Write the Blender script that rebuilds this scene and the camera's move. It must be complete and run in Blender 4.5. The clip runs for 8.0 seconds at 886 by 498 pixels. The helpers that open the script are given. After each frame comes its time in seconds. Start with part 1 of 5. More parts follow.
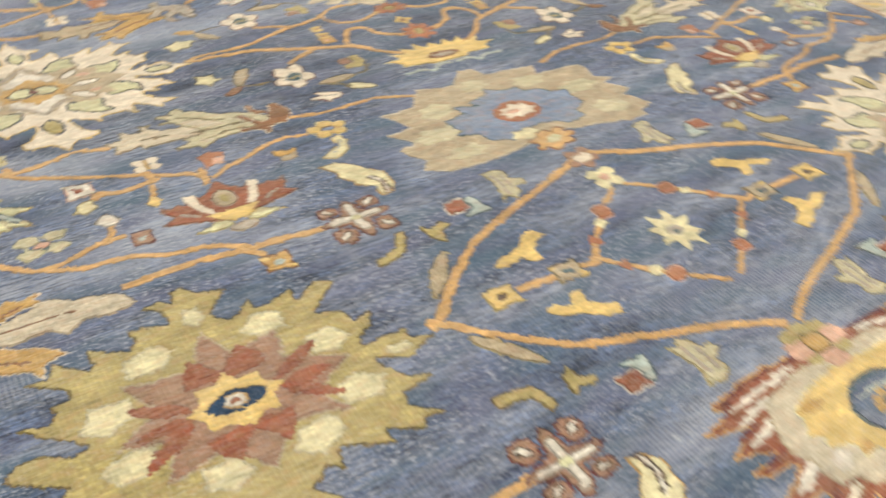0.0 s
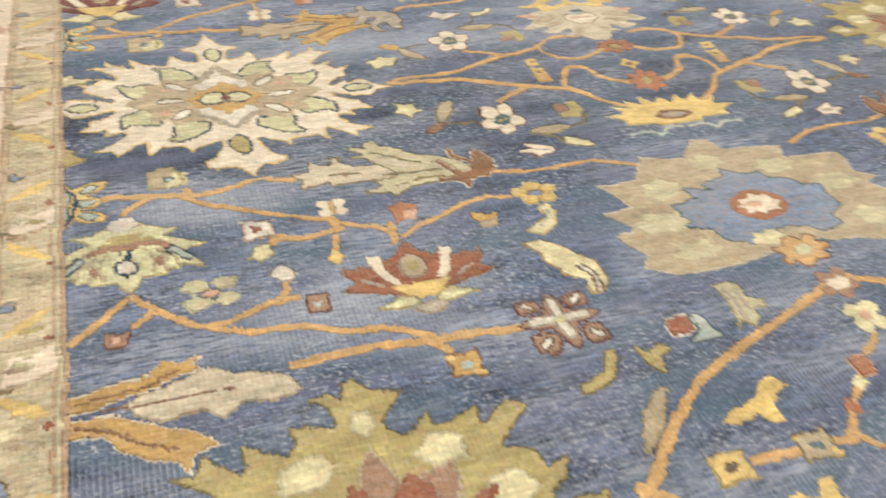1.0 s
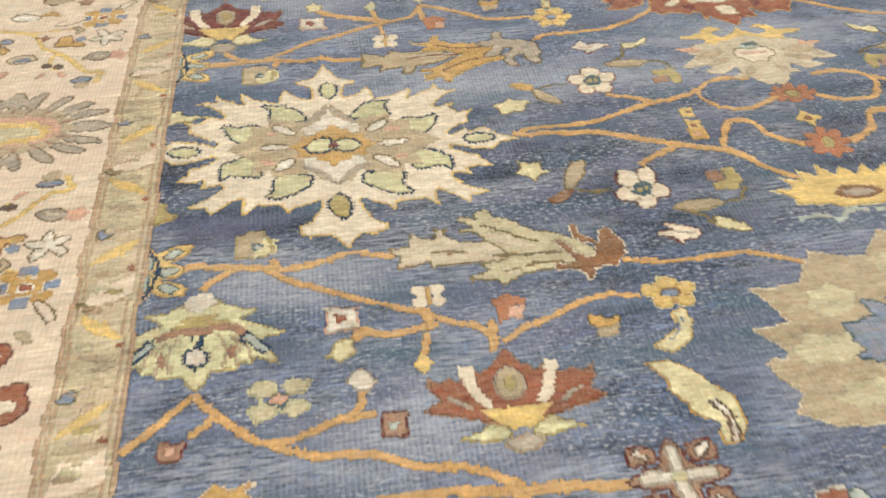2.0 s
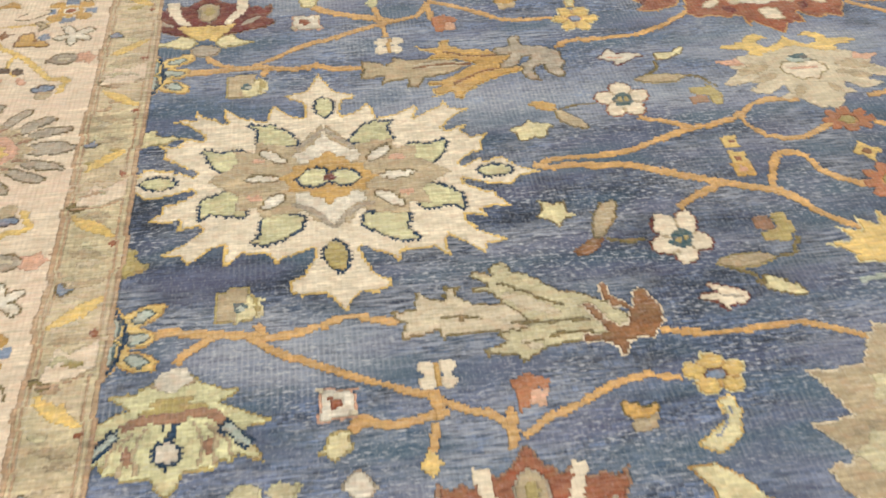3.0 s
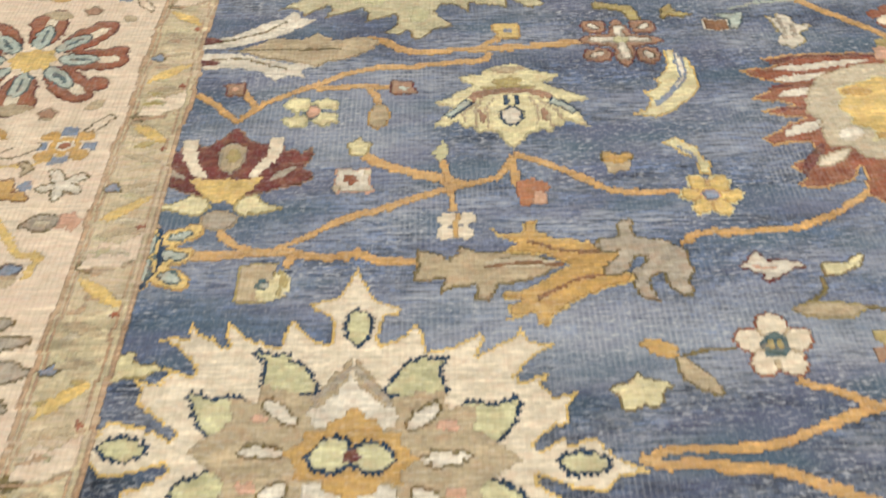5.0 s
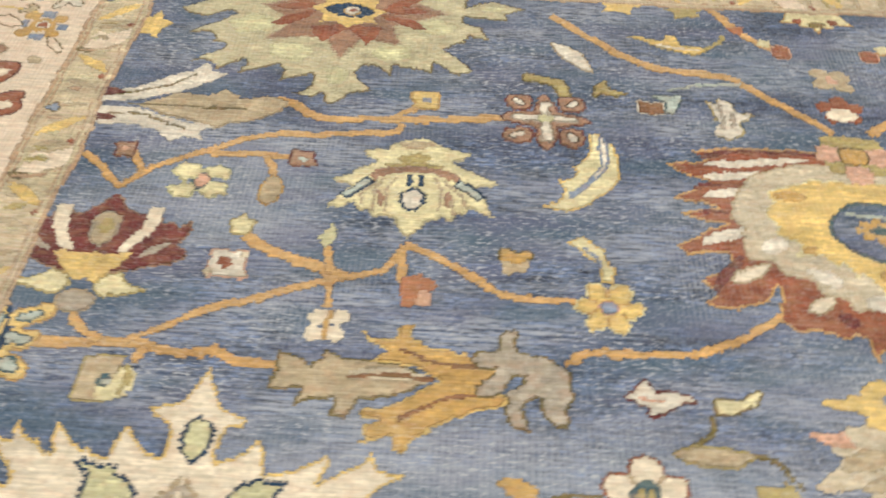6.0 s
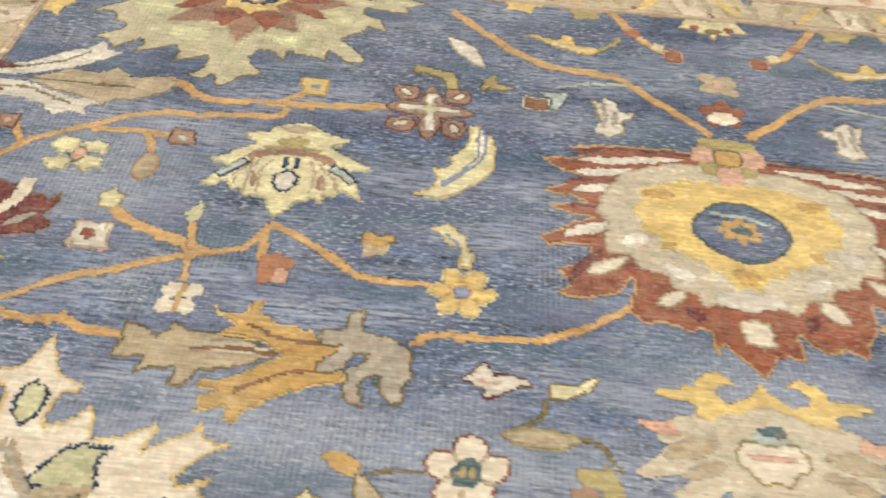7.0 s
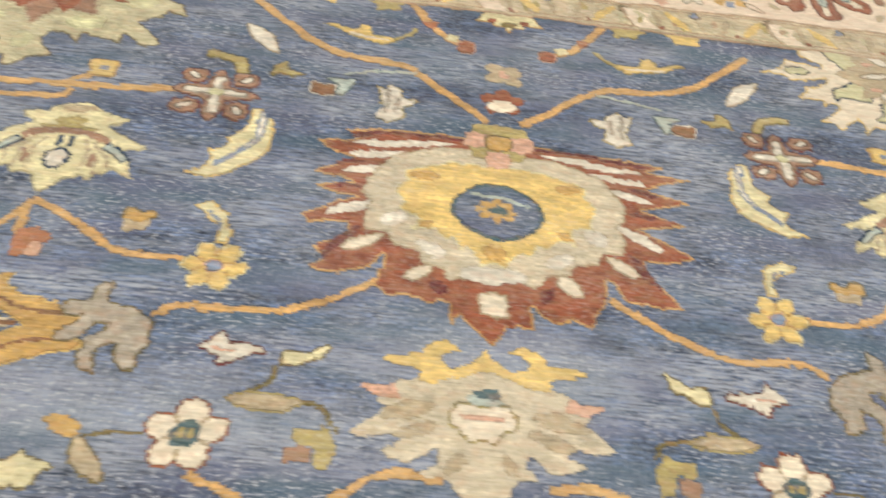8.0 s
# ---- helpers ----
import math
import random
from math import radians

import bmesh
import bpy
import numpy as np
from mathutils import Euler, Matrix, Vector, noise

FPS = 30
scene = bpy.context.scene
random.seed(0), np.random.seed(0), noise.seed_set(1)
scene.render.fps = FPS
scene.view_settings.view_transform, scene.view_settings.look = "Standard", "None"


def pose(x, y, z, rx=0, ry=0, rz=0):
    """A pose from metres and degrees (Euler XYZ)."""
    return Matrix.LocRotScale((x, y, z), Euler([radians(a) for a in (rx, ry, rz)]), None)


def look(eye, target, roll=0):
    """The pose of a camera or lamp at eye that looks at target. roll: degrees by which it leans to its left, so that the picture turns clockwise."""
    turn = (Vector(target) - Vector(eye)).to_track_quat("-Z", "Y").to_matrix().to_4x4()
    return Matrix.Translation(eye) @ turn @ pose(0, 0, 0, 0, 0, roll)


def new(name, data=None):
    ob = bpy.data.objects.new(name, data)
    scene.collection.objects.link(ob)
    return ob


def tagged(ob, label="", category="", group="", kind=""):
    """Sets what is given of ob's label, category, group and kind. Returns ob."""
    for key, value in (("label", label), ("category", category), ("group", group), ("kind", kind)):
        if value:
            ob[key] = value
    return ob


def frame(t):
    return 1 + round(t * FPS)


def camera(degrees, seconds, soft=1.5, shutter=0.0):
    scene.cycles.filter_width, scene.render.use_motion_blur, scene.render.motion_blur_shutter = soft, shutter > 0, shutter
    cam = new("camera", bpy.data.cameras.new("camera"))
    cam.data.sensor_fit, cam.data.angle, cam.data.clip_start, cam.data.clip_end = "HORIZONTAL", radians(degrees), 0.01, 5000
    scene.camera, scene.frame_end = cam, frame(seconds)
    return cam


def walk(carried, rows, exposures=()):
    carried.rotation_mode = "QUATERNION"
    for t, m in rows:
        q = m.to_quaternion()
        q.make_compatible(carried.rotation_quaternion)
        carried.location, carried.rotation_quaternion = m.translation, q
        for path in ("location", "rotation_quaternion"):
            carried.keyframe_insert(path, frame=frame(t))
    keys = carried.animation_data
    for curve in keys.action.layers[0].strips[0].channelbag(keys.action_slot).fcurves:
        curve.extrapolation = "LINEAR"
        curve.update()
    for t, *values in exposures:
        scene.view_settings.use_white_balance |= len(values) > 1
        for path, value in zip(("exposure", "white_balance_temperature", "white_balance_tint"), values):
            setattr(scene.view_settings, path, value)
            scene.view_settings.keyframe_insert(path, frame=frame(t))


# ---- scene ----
cam = camera(56.3, 8.0, soft=1.75, shutter=0.5)
PATH = [
    (0, (-0.058, 0.19, 0.724), (0.825, 1.476, -0.527), 3.1),
    (0.5, (-0.065, 0.362, 0.722), (0.672, 1.674, -0.595), 8.3),
    (1, (-0.042, 0.451, 0.722), (0.55, 1.843, -0.587), 5.9),
    (1.5, (0.039, 0.547, 0.727), (0.321, 1.989, -0.629), 1.2),
    (1.7, (0.071, 0.593, 0.748), (0.294, 2.031, -0.624), 0.2),
    (2.8, (0.082, 0.82, 0.745), (0.293, 2.161, -0.723), 1.4),
    (3, (0.085, 0.857, 0.739), (0.301, 2.181, -0.744), 2.0),
    (3.5, (0.113, 0.966, 0.729), (0.169, 2.261, -0.794), -1.7),
    (4, (0.155, 1.077, 0.728), (0.067, 2.364, -0.801), -3.9),
    (4.5, (0.157, 1.189, 0.716), (0.097, 2.478, -0.812), -3.4),
    (4.7, (0.148, 1.24, 0.713), (0.122, 2.534, -0.812), -2.0),
    (5.8, (0.248, 1.423, 0.732), (0.242, 2.706, -0.802), 1.2),
    (6, (0.304, 1.444, 0.733), (0.266, 2.733, -0.796), 1.9),
    (6.5, (0.391, 1.457, 0.721), (0.339, 2.73, -0.821), 4.7),
    (7, (0.454, 1.421, 0.728), (0.439, 2.731, -0.783), 5.0),
    (7.5, (0.559, 1.376, 0.763), (0.6, 2.716, -0.721), 7.5),
    (8, (0.673, 1.383, 0.763), (0.801, 2.699, -0.738), 10.0),
]
walk(cam, [(t, look(eye, target, roll)) for t, eye, target, roll in PATH],
     [(0, 0.10), (0.5, 0.16), (1.0, 0.11), (3.0, -0.02), (4.5, -0.03), (6.0, 0.03), (8.0, 0.09)])

# ---- light ----
# A showroom with white ceiling panels; the rug lies on the floor.
world = bpy.data.worlds.new("world")
world.use_nodes = True
world.node_tree.nodes["Background"].inputs[0].default_value = (0.75, 0.8, 0.9, 1)
world.node_tree.nodes["Background"].inputs[1].default_value = 0.15
scene.world = world
scene.view_settings.exposure = 0.0
LAMP_WATTS = 26.0

# ---- materials ----
KNOT = 0.0030
PALE_PATCHES = ((0.36, 1.80, 0.34, 0.07), (0.0, 2.13, 0.17, 0.10), (0.80, 1.89, 0.20, 0.08), (0.16, 1.14, 0.18, 0.09), (0.0, 1.38, 0.14, 0.06), (0.62, 0.53, 0.22, 0.06))


def linear(c):
    c = c / 255
    return c / 12.92 if c <= 0.04045 else ((c + 0.055) / 1.055) ** 2.4


def plain(name, col, rough=0.8, scale=6.0, spread=0.12):
    m = bpy.data.materials.new(name)
    m.use_nodes = True
    nt = m.node_tree
    b = nt.nodes["Principled BSDF"]
    b.inputs["Roughness"].default_value = rough
    geo = nt.nodes.new("ShaderNodeNewGeometry")
    n = nt.nodes.new("ShaderNodeTexNoise")
    n.inputs["Scale"].default_value = scale
    n.inputs["Detail"].default_value = 6
    nt.links.new(geo.outputs["Position"], n.inputs["Vector"])
    r = nt.nodes.new("ShaderNodeMapRange")
    r.inputs[3].default_value, r.inputs[4].default_value = 1 - spread, 1 + spread
    nt.links.new(n.outputs["Fac"], r.inputs[0])
    mul = nt.nodes.new("ShaderNodeVectorMath")
    mul.operation = "SCALE"
    mul.inputs[0].default_value = col
    nt.links.new(r.outputs[0], mul.inputs["Scale"])
    nt.links.new(mul.outputs[0], b.inputs["Base Color"])
    return m


def wool(name, rgb, bands=0.15, mottle=0.30, fleck=0.20, faded=None, abrash=False):
    """Knotted wool pile: dye bands along the weft, mottling, one shade per knot, and light fibre ends."""
    col = tuple(0.80 * linear(c) for c in rgb)
    if faded is None and min(rgb) > 50:
        faded = tuple(0.66 * c + 0.34 * f for c, f in zip(rgb, (242, 226, 200)))
    m = bpy.data.materials.new("wool_" + name)
    m.use_nodes = True
    nt = m.node_tree
    nodes, link = nt.nodes, nt.links.new
    b = nodes["Principled BSDF"]
    b.inputs["Roughness"].default_value = 0.78
    b.inputs["Specular IOR Level"].default_value = 0.25
    b.inputs["Sheen Weight"].default_value = 0.18
    b.inputs["Sheen Roughness"].default_value = 0.45
    geo = nodes.new("ShaderNodeNewGeometry")
    pos = geo.outputs["Position"]

    def vec(op, a, other):
        v = nodes.new("ShaderNodeVectorMath")
        v.operation = op
        link(a, v.inputs[0])
        v.inputs[1].default_value = other
        return v.outputs[0]

    def noise_at(scale, detail=3.0):
        n = nodes.new("ShaderNodeTexNoise")
        n.inputs["Scale"].default_value = 1.0
        n.inputs["Detail"].default_value = detail
        link(vec("MULTIPLY", pos, scale), n.inputs["Vector"])
        return n.outputs["Fac"]

    def spread(value, low, high, a=0.3, z=0.7):
        r = nodes.new("ShaderNodeMapRange")
        r.inputs[1].default_value, r.inputs[2].default_value = a, z
        r.inputs[3].default_value, r.inputs[4].default_value = low, high
        link(value, r.inputs[0])
        return r.outputs[0]

    def math2(op, a, c):
        k = nodes.new("ShaderNodeMath")
        k.operation = op
        link(a, k.inputs[0])
        if isinstance(c, float):
            k.inputs[1].default_value = c
        else:
            link(c, k.inputs[1])
        return k.outputs[0]

    band = spread(noise_at((1.3, 60.0, 1.0), 4.0), 1 - bands, 1 + bands)
    blot = spread(noise_at((22.0, 34.0, 20.0), 4.0), 1 - mottle, 1 + mottle)
    cell = nodes.new("ShaderNodeTexWhiteNoise")
    cell.noise_dimensions = "2D"
    fl = nodes.new("ShaderNodeVectorMath")
    fl.operation = "FLOOR"
    link(vec("MULTIPLY", pos, (1 / 0.0058, 1 / 0.0038, 0.0)), fl.inputs[0])
    link(fl.outputs[0], cell.inputs["Vector"])
    knot = spread(cell.outputs["Value"], 1 - fleck, 1 + fleck, 0.0, 1.0)
    fibre = spread(noise_at((340.0, 190.0, 150.0), 2.0), 0.0, 1.0, 0.55, 0.72)
    weft = spread(noise_at((24.0, 300.0, 1.0), 3.0), 0.46 if abrash else 0.84, 1.50 if abrash else 1.16, 0.34, 0.66)
    info = nodes.new("ShaderNodeObjectInfo")
    lot = spread(info.outputs["Random"], 0.94, 1.06, 0.0, 1.0)
    if abrash:
        # dye lots: bands across the rug where the yarn was dyed darker, with paler bands between
        lots = nodes.new("ShaderNodeValToRGB")
        where = nodes.new("ShaderNodeSeparateXYZ")
        link(pos, where.inputs[0])
        drift = math2("ADD", where.outputs["Y"], math2("MULTIPLY", math2("SUBTRACT", noise_at((2.2, 7.0, 1.0), 3.0), 0.5), 0.22))
        link(spread(drift, 0.0, 1.0, 0.3, 2.8), lots.inputs[0])
        stops = ((0.0, 0.84), (0.16, 0.94), (0.26, 0.80), (0.36, 1.04), (0.43, 0.84), (0.465, 0.56), (0.55, 0.52), (0.595, 1.08), (0.66, 1.10), (0.74, 0.92), (0.84, 0.82), (1.0, 0.80))
        ramp = lots.color_ramp.elements
        while len(ramp) < len(stops):
            ramp.new(0.5)
        for e, (p, g) in zip(ramp, stops):
            e.position, e.color = p, (g, g, g, 1)
        band = math2("MULTIPLY", band, lots.outputs[0])
    band = math2("MULTIPLY", band, weft)
    shade = math2("MULTIPLY", math2("MULTIPLY", math2("MULTIPLY", band, blot), knot), lot)
    mul = nodes.new("ShaderNodeVectorMath")
    mul.operation = "SCALE"
    mul.inputs[0].default_value = col
    link(shade, mul.inputs["Scale"])
    dyed = mul.outputs[0]
    if faded:
        pale = nodes.new("ShaderNodeMix")
        pale.data_type = "RGBA"
        # pale streaks: faded wool, and on the blue also the nap's sheen, painted in
        streak = math2("MULTIPLY", spread(noise_at((3.2, 11.0, 1.0), 5.0), 0.0, 1.0, 0.40, 0.61), spread(noise_at((34.0, 240.0, 1.0), 3.0), 0.0, 1.0, 0.36, 0.64))
        link(math2("MULTIPLY", streak, 0.85), pale.inputs["Factor"])
        link(dyed, pale.inputs["A"])
        pale.inputs["B"].default_value = tuple(0.80 * linear(c) for c in faded) + (1,)
        dyed = pale.outputs["Result"]
    if min(rgb) > 48:
        for size, target, most in (((5.0, 16.0, 1.0), (70, 104, 116), 0.9), ((7.0, 21.0, 2.0), (120, 115, 146), 0.6)) if abrash else (((58.0, 95.0, 40.0), (212, 158, 120), 0.55), ((44.0, 120.0, 40.0), (146, 138, 92), 0.45)):
            tint = nodes.new("ShaderNodeMix")
            tint.data_type = "RGBA"
            link(spread(noise_at(size, 3.0), 0.0, most, 0.48, 0.68), tint.inputs["Factor"])
            link(dyed, tint.inputs["A"])
            tint.inputs["B"].default_value = tuple(0.80 * (0.5 * linear(a) + 0.5 * linear(c)) for a, c in zip(target, rgb)) + (1,)
            dyed = tint.outputs["Result"]
    rows = nodes.new("ShaderNodeVectorMath")
    rows.operation = "SINE"
    link(vec("MULTIPLY", pos, (math.tau / 0.0062, math.tau / 0.0040, 0.0)), rows.inputs[0])
    sep = nodes.new("ShaderNodeSeparateXYZ")
    link(rows.outputs[0], sep.inputs[0])
    tip = nodes.new("ShaderNodeMix")
    tip.data_type = "RGBA"
    # pale tips, thicker in patches, and the pale warp lines that show there
    tip_spread = spread(noise_at((7.0, 13.0, 1.0), 4.0), 0.12, 1.0, 0.38, 0.62)
    warp_spread = spread(noise_at((4.0, 7.0, 1.0), 4.0), 0.0, 1.0, 0.52, 0.70)
    if abrash:
        # the palest places of the field: middle, half lengths
        paled = None
        for x, y, rx, ry in PALE_PATCHES:
            away = nodes.new("ShaderNodeVectorMath")
            away.operation = "LENGTH"
            link(vec("MULTIPLY", vec("SUBTRACT", pos, (x, y, 0.0)), (1 / rx, 1 / ry, 0.0)), away.inputs[0])
            ragged = math2("ADD", away.outputs["Value"], math2("MULTIPLY", math2("SUBTRACT", noise_at((9.0, 26.0, 1.0), 5.0), 0.5), 1.6))
            patch = spread(ragged, 1.0, 0.0, 0.35, 1.1)
            warp_spread, tip_spread = math2("MAXIMUM", warp_spread, patch), math2("MAXIMUM", tip_spread, patch)
            paled = math2("MAXIMUM", paled, patch) if paled else patch
        thin = nodes.new("ShaderNodeMix")
        thin.data_type = "RGBA"
        link(math2("MULTIPLY", paled, spread(noise_at((30.0, 220.0, 1.0), 3.0), 0.12, 0.62)), thin.inputs["Factor"])
        link(dyed, thin.inputs["A"])
        thin.inputs["B"].default_value = tuple(0.80 * linear(c) for c in faded) + (1,)
        dyed = thin.outputs["Result"]
    pale_tips = math2("MULTIPLY", spread(noise_at((105.0, 300.0, 1.0), 2.0), 0.0, 1.0, 0.54, 0.66), tip_spread)
    warp = math2("MULTIPLY", math2("MULTIPLY", spread(sep.outputs["X"], 0.0, 1.0, -0.2, 1.0), warp_spread), spread(noise_at((60.0, 130.0, 1.0), 2.0), 0.2, 1.0))
    shown = math2("MAXIMUM", math2("MULTIPLY", fibre, 0.34 if abrash else 0.22), math2("MULTIPLY", pale_tips, 0.90 if abrash else 0.36))
    link(math2("MAXIMUM", shown, math2("MULTIPLY", warp, 0.62 if abrash else 0.20)), tip.inputs["Factor"])
    link(dyed, tip.inputs["A"])
    tip.inputs["B"].default_value = tuple(0.45 * c + 0.40 for c in col) + (1,)
    link(tip.outputs["Result"], b.inputs["Base Color"])
    ridge = math2("ADD", math2("MULTIPLY", sep.outputs["X"], 0.5), math2("MULTIPLY", sep.outputs["Y"], 0.20))
    pile = math2("ADD", ridge, math2("MULTIPLY", noise_at((420.0, 240.0, 200.0), 3.0), 1.6))
    bump = nodes.new("ShaderNodeBump")
    bump.inputs["Strength"].default_value = 0.5
    bump.inputs["Distance"].default_value = 0.0012
    link(pile, bump.inputs["Height"])
    link(bump.outputs["Normal"], b.inputs["Normal"])
    return m


WOOL = {n: wool(n, rgb, *v) for n, rgb, v in (
    ("blue", (86, 99, 124), (0.30, 0.46, 0.44, (184, 189, 200), True)),
    ("ivory", (242, 227, 201), (0.10, 0.16, 0.14)), ("gold", (214, 168, 106), ()), ("rust", (148, 80, 54), ()), ("maroon", (112, 52, 50), ()),
    ("olive", (181, 164, 105), ()), ("lime", (233, 222, 174), ()), ("sage", (213, 209, 164), ()), ("taupe", (188, 170, 138), ()),
    ("grey", (176, 165, 148), ()), ("navy", (32, 62, 90), ()), ("yellow", (234, 200, 122), ()), ("ochre", (206, 164, 94), ()),
    ("moss", (124, 110, 66), ()), ("brown", (136, 92, 58), ()), ("pink", (222, 174, 148), ()), ("cream", (245, 226, 200), (0.10, 0.12, 0.08, (238, 208, 186))),
    ("guard", (205, 191, 156), (0.24, 0.30, 0.20, (232, 206, 182))), ("white", (234, 225, 207), ()), ("pale_blue", (130, 146, 170), (0.2, 0.2)),
    ("dark", (88, 72, 60), ()), ("rose_brown", (160, 122, 98), ()), ("mist", (184, 196, 186), ()),
    ("teal", (60, 94, 104), ()), ("line", (190, 158, 126), (0.2, 0.2, 0.3, (222, 200, 170))), ("pale", (204, 195, 158), ()), ("shell", (216, 202, 174), ()), ("sienna", (176, 112, 78), ()))}

# ---- the rug's plan ----
# u, v: metres from the field's side edge and from the row of ivory palmettes, before the weave's own drift is added.
SIDE = -0.182          # side edge of the blue field
TOP = 2.577            # end edge of the blue field
MIDDLE = 0.812         # the rug's middle row


def axis(y):
    return 0.80 + 0.03 * (y - 1.65)


def plan(pts, dom):
    """Canonical pattern coordinates to the floor, for one of the six repeats (A, B, C, and R for the far half)."""
    p = np.asarray(pts, float).reshape(-1, 2)
    u, v = p[:, 0], p[:, 1]
    if dom[0] == "A":
        y = 1.655 + v
    elif dom[0] in "bc":
        y = 1.65 - 0.98 * v
        if dom[0] == "c":
            y = 2 * MIDDLE - y
    else:
        y = 1.65 - np.interp(v, (-0.4, 0.0, 0.12, 0.25, 0.336, 0.473, 0.642, 0.855, 1.4), (-0.4, 0.0, 0.15, 0.275, 0.345, 0.462, 0.6, 0.84, 1.385))
        if dom[0] == "C":
            y = 2 * MIDDLE - y
    half = (axis(y) + 0.18) / 0.98
    x = -0.18 + u * half
    if dom[1:] == "R":
        x = 2 * axis(y) - x
    return np.stack([x, y], 1)


OPS = []               # (instance, role, wool, list of outlines, knots of outline)
MOTIFS = []            # (part name, label)


class Motif:
    def __init__(self, name, label, dom):
        self.dom, self.number = dom, len(MOTIFS)
        MOTIFS.append((name, label))

    def put(self, role, colour, *shapes, edge=None, knots=1, edge_role="outline"):
        polys = [plan(s, self.dom) if self.dom else np.asarray(s, float).reshape(-1, 2) for s in shapes]
        OPS.append((self.number, role, colour, polys, (edge_role, edge, 2 if edge == "navy" and knots == 1 else knots) if edge else None))
        return self


# ---- shapes ----
def ell(cx, cy, rx, ry, turn=0.0, n=30):
    a = np.linspace(0, math.tau, n, endpoint=False)
    x, y, t = rx * np.cos(a), ry * np.sin(a), radians(turn)
    return np.stack([cx + x * math.cos(t) - y * math.sin(t), cy + x * math.sin(t) + y * math.cos(t)], 1)


def star(cx, cy, rx, ry, n, inner, phase=0.0, wild=0.0, seed=1):
    rnd = np.random.RandomState(seed)
    a = radians(phase) + np.arange(2 * n) * math.pi / n
    r = np.where(np.arange(2 * n) % 2 == 0, 1.0, inner) * (1 + wild * rnd.uniform(-1, 1, 2 * n))
    return np.stack([cx + rx * r * np.cos(a), cy + ry * r * np.sin(a)], 1)


def rosette(cx, cy, rx, ry, n, depth=0.35, phase=0.0):
    a = np.linspace(0, math.tau, 12 * n, endpoint=False)
    r = 1 - depth * (1 - np.abs(np.cos(n * (a - radians(phase)) / 2))) ** 1.3
    return np.stack([cx + rx * r * np.cos(a), cy + ry * r * np.sin(a)], 1)


def curve(pts, n=10):
    p = np.asarray(pts, float).reshape(-1, 2)
    q = np.vstack([2 * p[0] - p[1], p, 2 * p[-1] - p[-2]])
    out = []
    for i in range(len(p) - 1):
        a, b, c, d = q[i:i + 4]
        for t in np.linspace(0, 1, n, endpoint=False):
            out.append(0.5 * (2 * b + (c - a) * t + (2 * a - 5 * b + 4 * c - d) * t * t + (3 * b - a - 3 * c + d) * t ** 3))
    return np.array(out + [p[-1]])


def ribbon(pts, width=0.011, end=None):
    p = curve(pts)
    d = np.gradient(p, axis=0)
    d /= np.linalg.norm(d, axis=1)[:, None] + 1e-9
    w = np.linspace(width, width if end is None else end, len(p))[:, None] / 2
    nrm = np.stack([-d[:, 1], d[:, 0]], 1) * w
    return np.vstack([p + nrm, (p - nrm)[::-1]])


def leaf(x0, y0, x1, y1, width, bend=0.0, blunt=0.7):
    t = np.linspace(0, 1, 14)[:, None]
    a, b = np.array([x0, y0]), np.array([x1, y1])
    nrm = np.array([-(b - a)[1], (b - a)[0]]) / np.linalg.norm(b - a)
    spine = a + (b - a) * t + nrm * bend * np.sin(math.pi * t)
    w = width / 2 * np.sin(math.pi * t) ** blunt
    return np.vstack([spine + nrm * w, (spine - nrm * w)[::-1]])


def flames(cx, cy, tips, cut=0.8, lean=0.0):
    """A ragged outline through the tips of its rays, with notches between them; the tips go round in order."""
    t = np.asarray(tips, float).reshape(-1, 2)
    out = []
    for i in range(len(t)):
        a, b = t[i], t[(i + 1) % len(t)]
        mid = (a * (0.5 + lean) + b * (0.5 - lean)) * cut
        first = [a, a * 0.80 + mid * 0.20 - (a - b) * 0.02, (a * 0.58 + mid * 0.42) * 1.03, (a * 0.42 + mid * 0.58) * 0.97, mid, (b * 0.35 + mid * 0.65) * 0.98, (b * 0.72 + mid * 0.28) * 1.015]
        second = [a, (a * 0.72 + mid * 0.28) * 1.015, (a * 0.35 + mid * 0.65) * 0.98, mid, (b * 0.42 + mid * 0.58) * 0.97, (b * 0.58 + mid * 0.42) * 1.03, b * 0.80 + mid * 0.20 - (b - a) * 0.02]
        out += first if abs(a[0]) < abs(b[0]) else second
    return np.array(out) + (cx, cy)


def both(half):
    """The half outline and its mirror image, as one outline."""
    h = np.asarray(half, float).reshape(-1, 2)
    return np.vstack([h, (h * (-1, 1))[::-1]])


def shift(pts, cx, cy, sx=1.0, sy=1.0):
    return np.asarray(pts, float).reshape(-1, 2) * (sx, sy) + (cx, cy)


def raw(d):
    """The same repeat, in the lower rows' own measure."""
    return d.lower().replace("r", "R")


def spot(d, a, b):
    """Where a motif stands: a in the upper row, b in the lower ones."""
    return (d, *a) if d[0] == "A" else (raw(d), *b)


ALL = ("A", "AR", "B", "BR", "C", "CR")
UPPER, LOWER = ("A", "AR"), ("B", "BR")
LOWEST = LOWER + ("C", "CR")
NEAR = ("b", "bR", "c", "cR")


# ---- vines ----
def vine(pts, doms=ALL, width=0.010, colour="gold", end=None):
    for d in doms:
        Motif("vine", "narrow %s vine woven through the blue field" % ("golden" if colour == "gold" else colour.replace("_", " ")), d).put(
            "stem", colour, ribbon(pts, width, end))


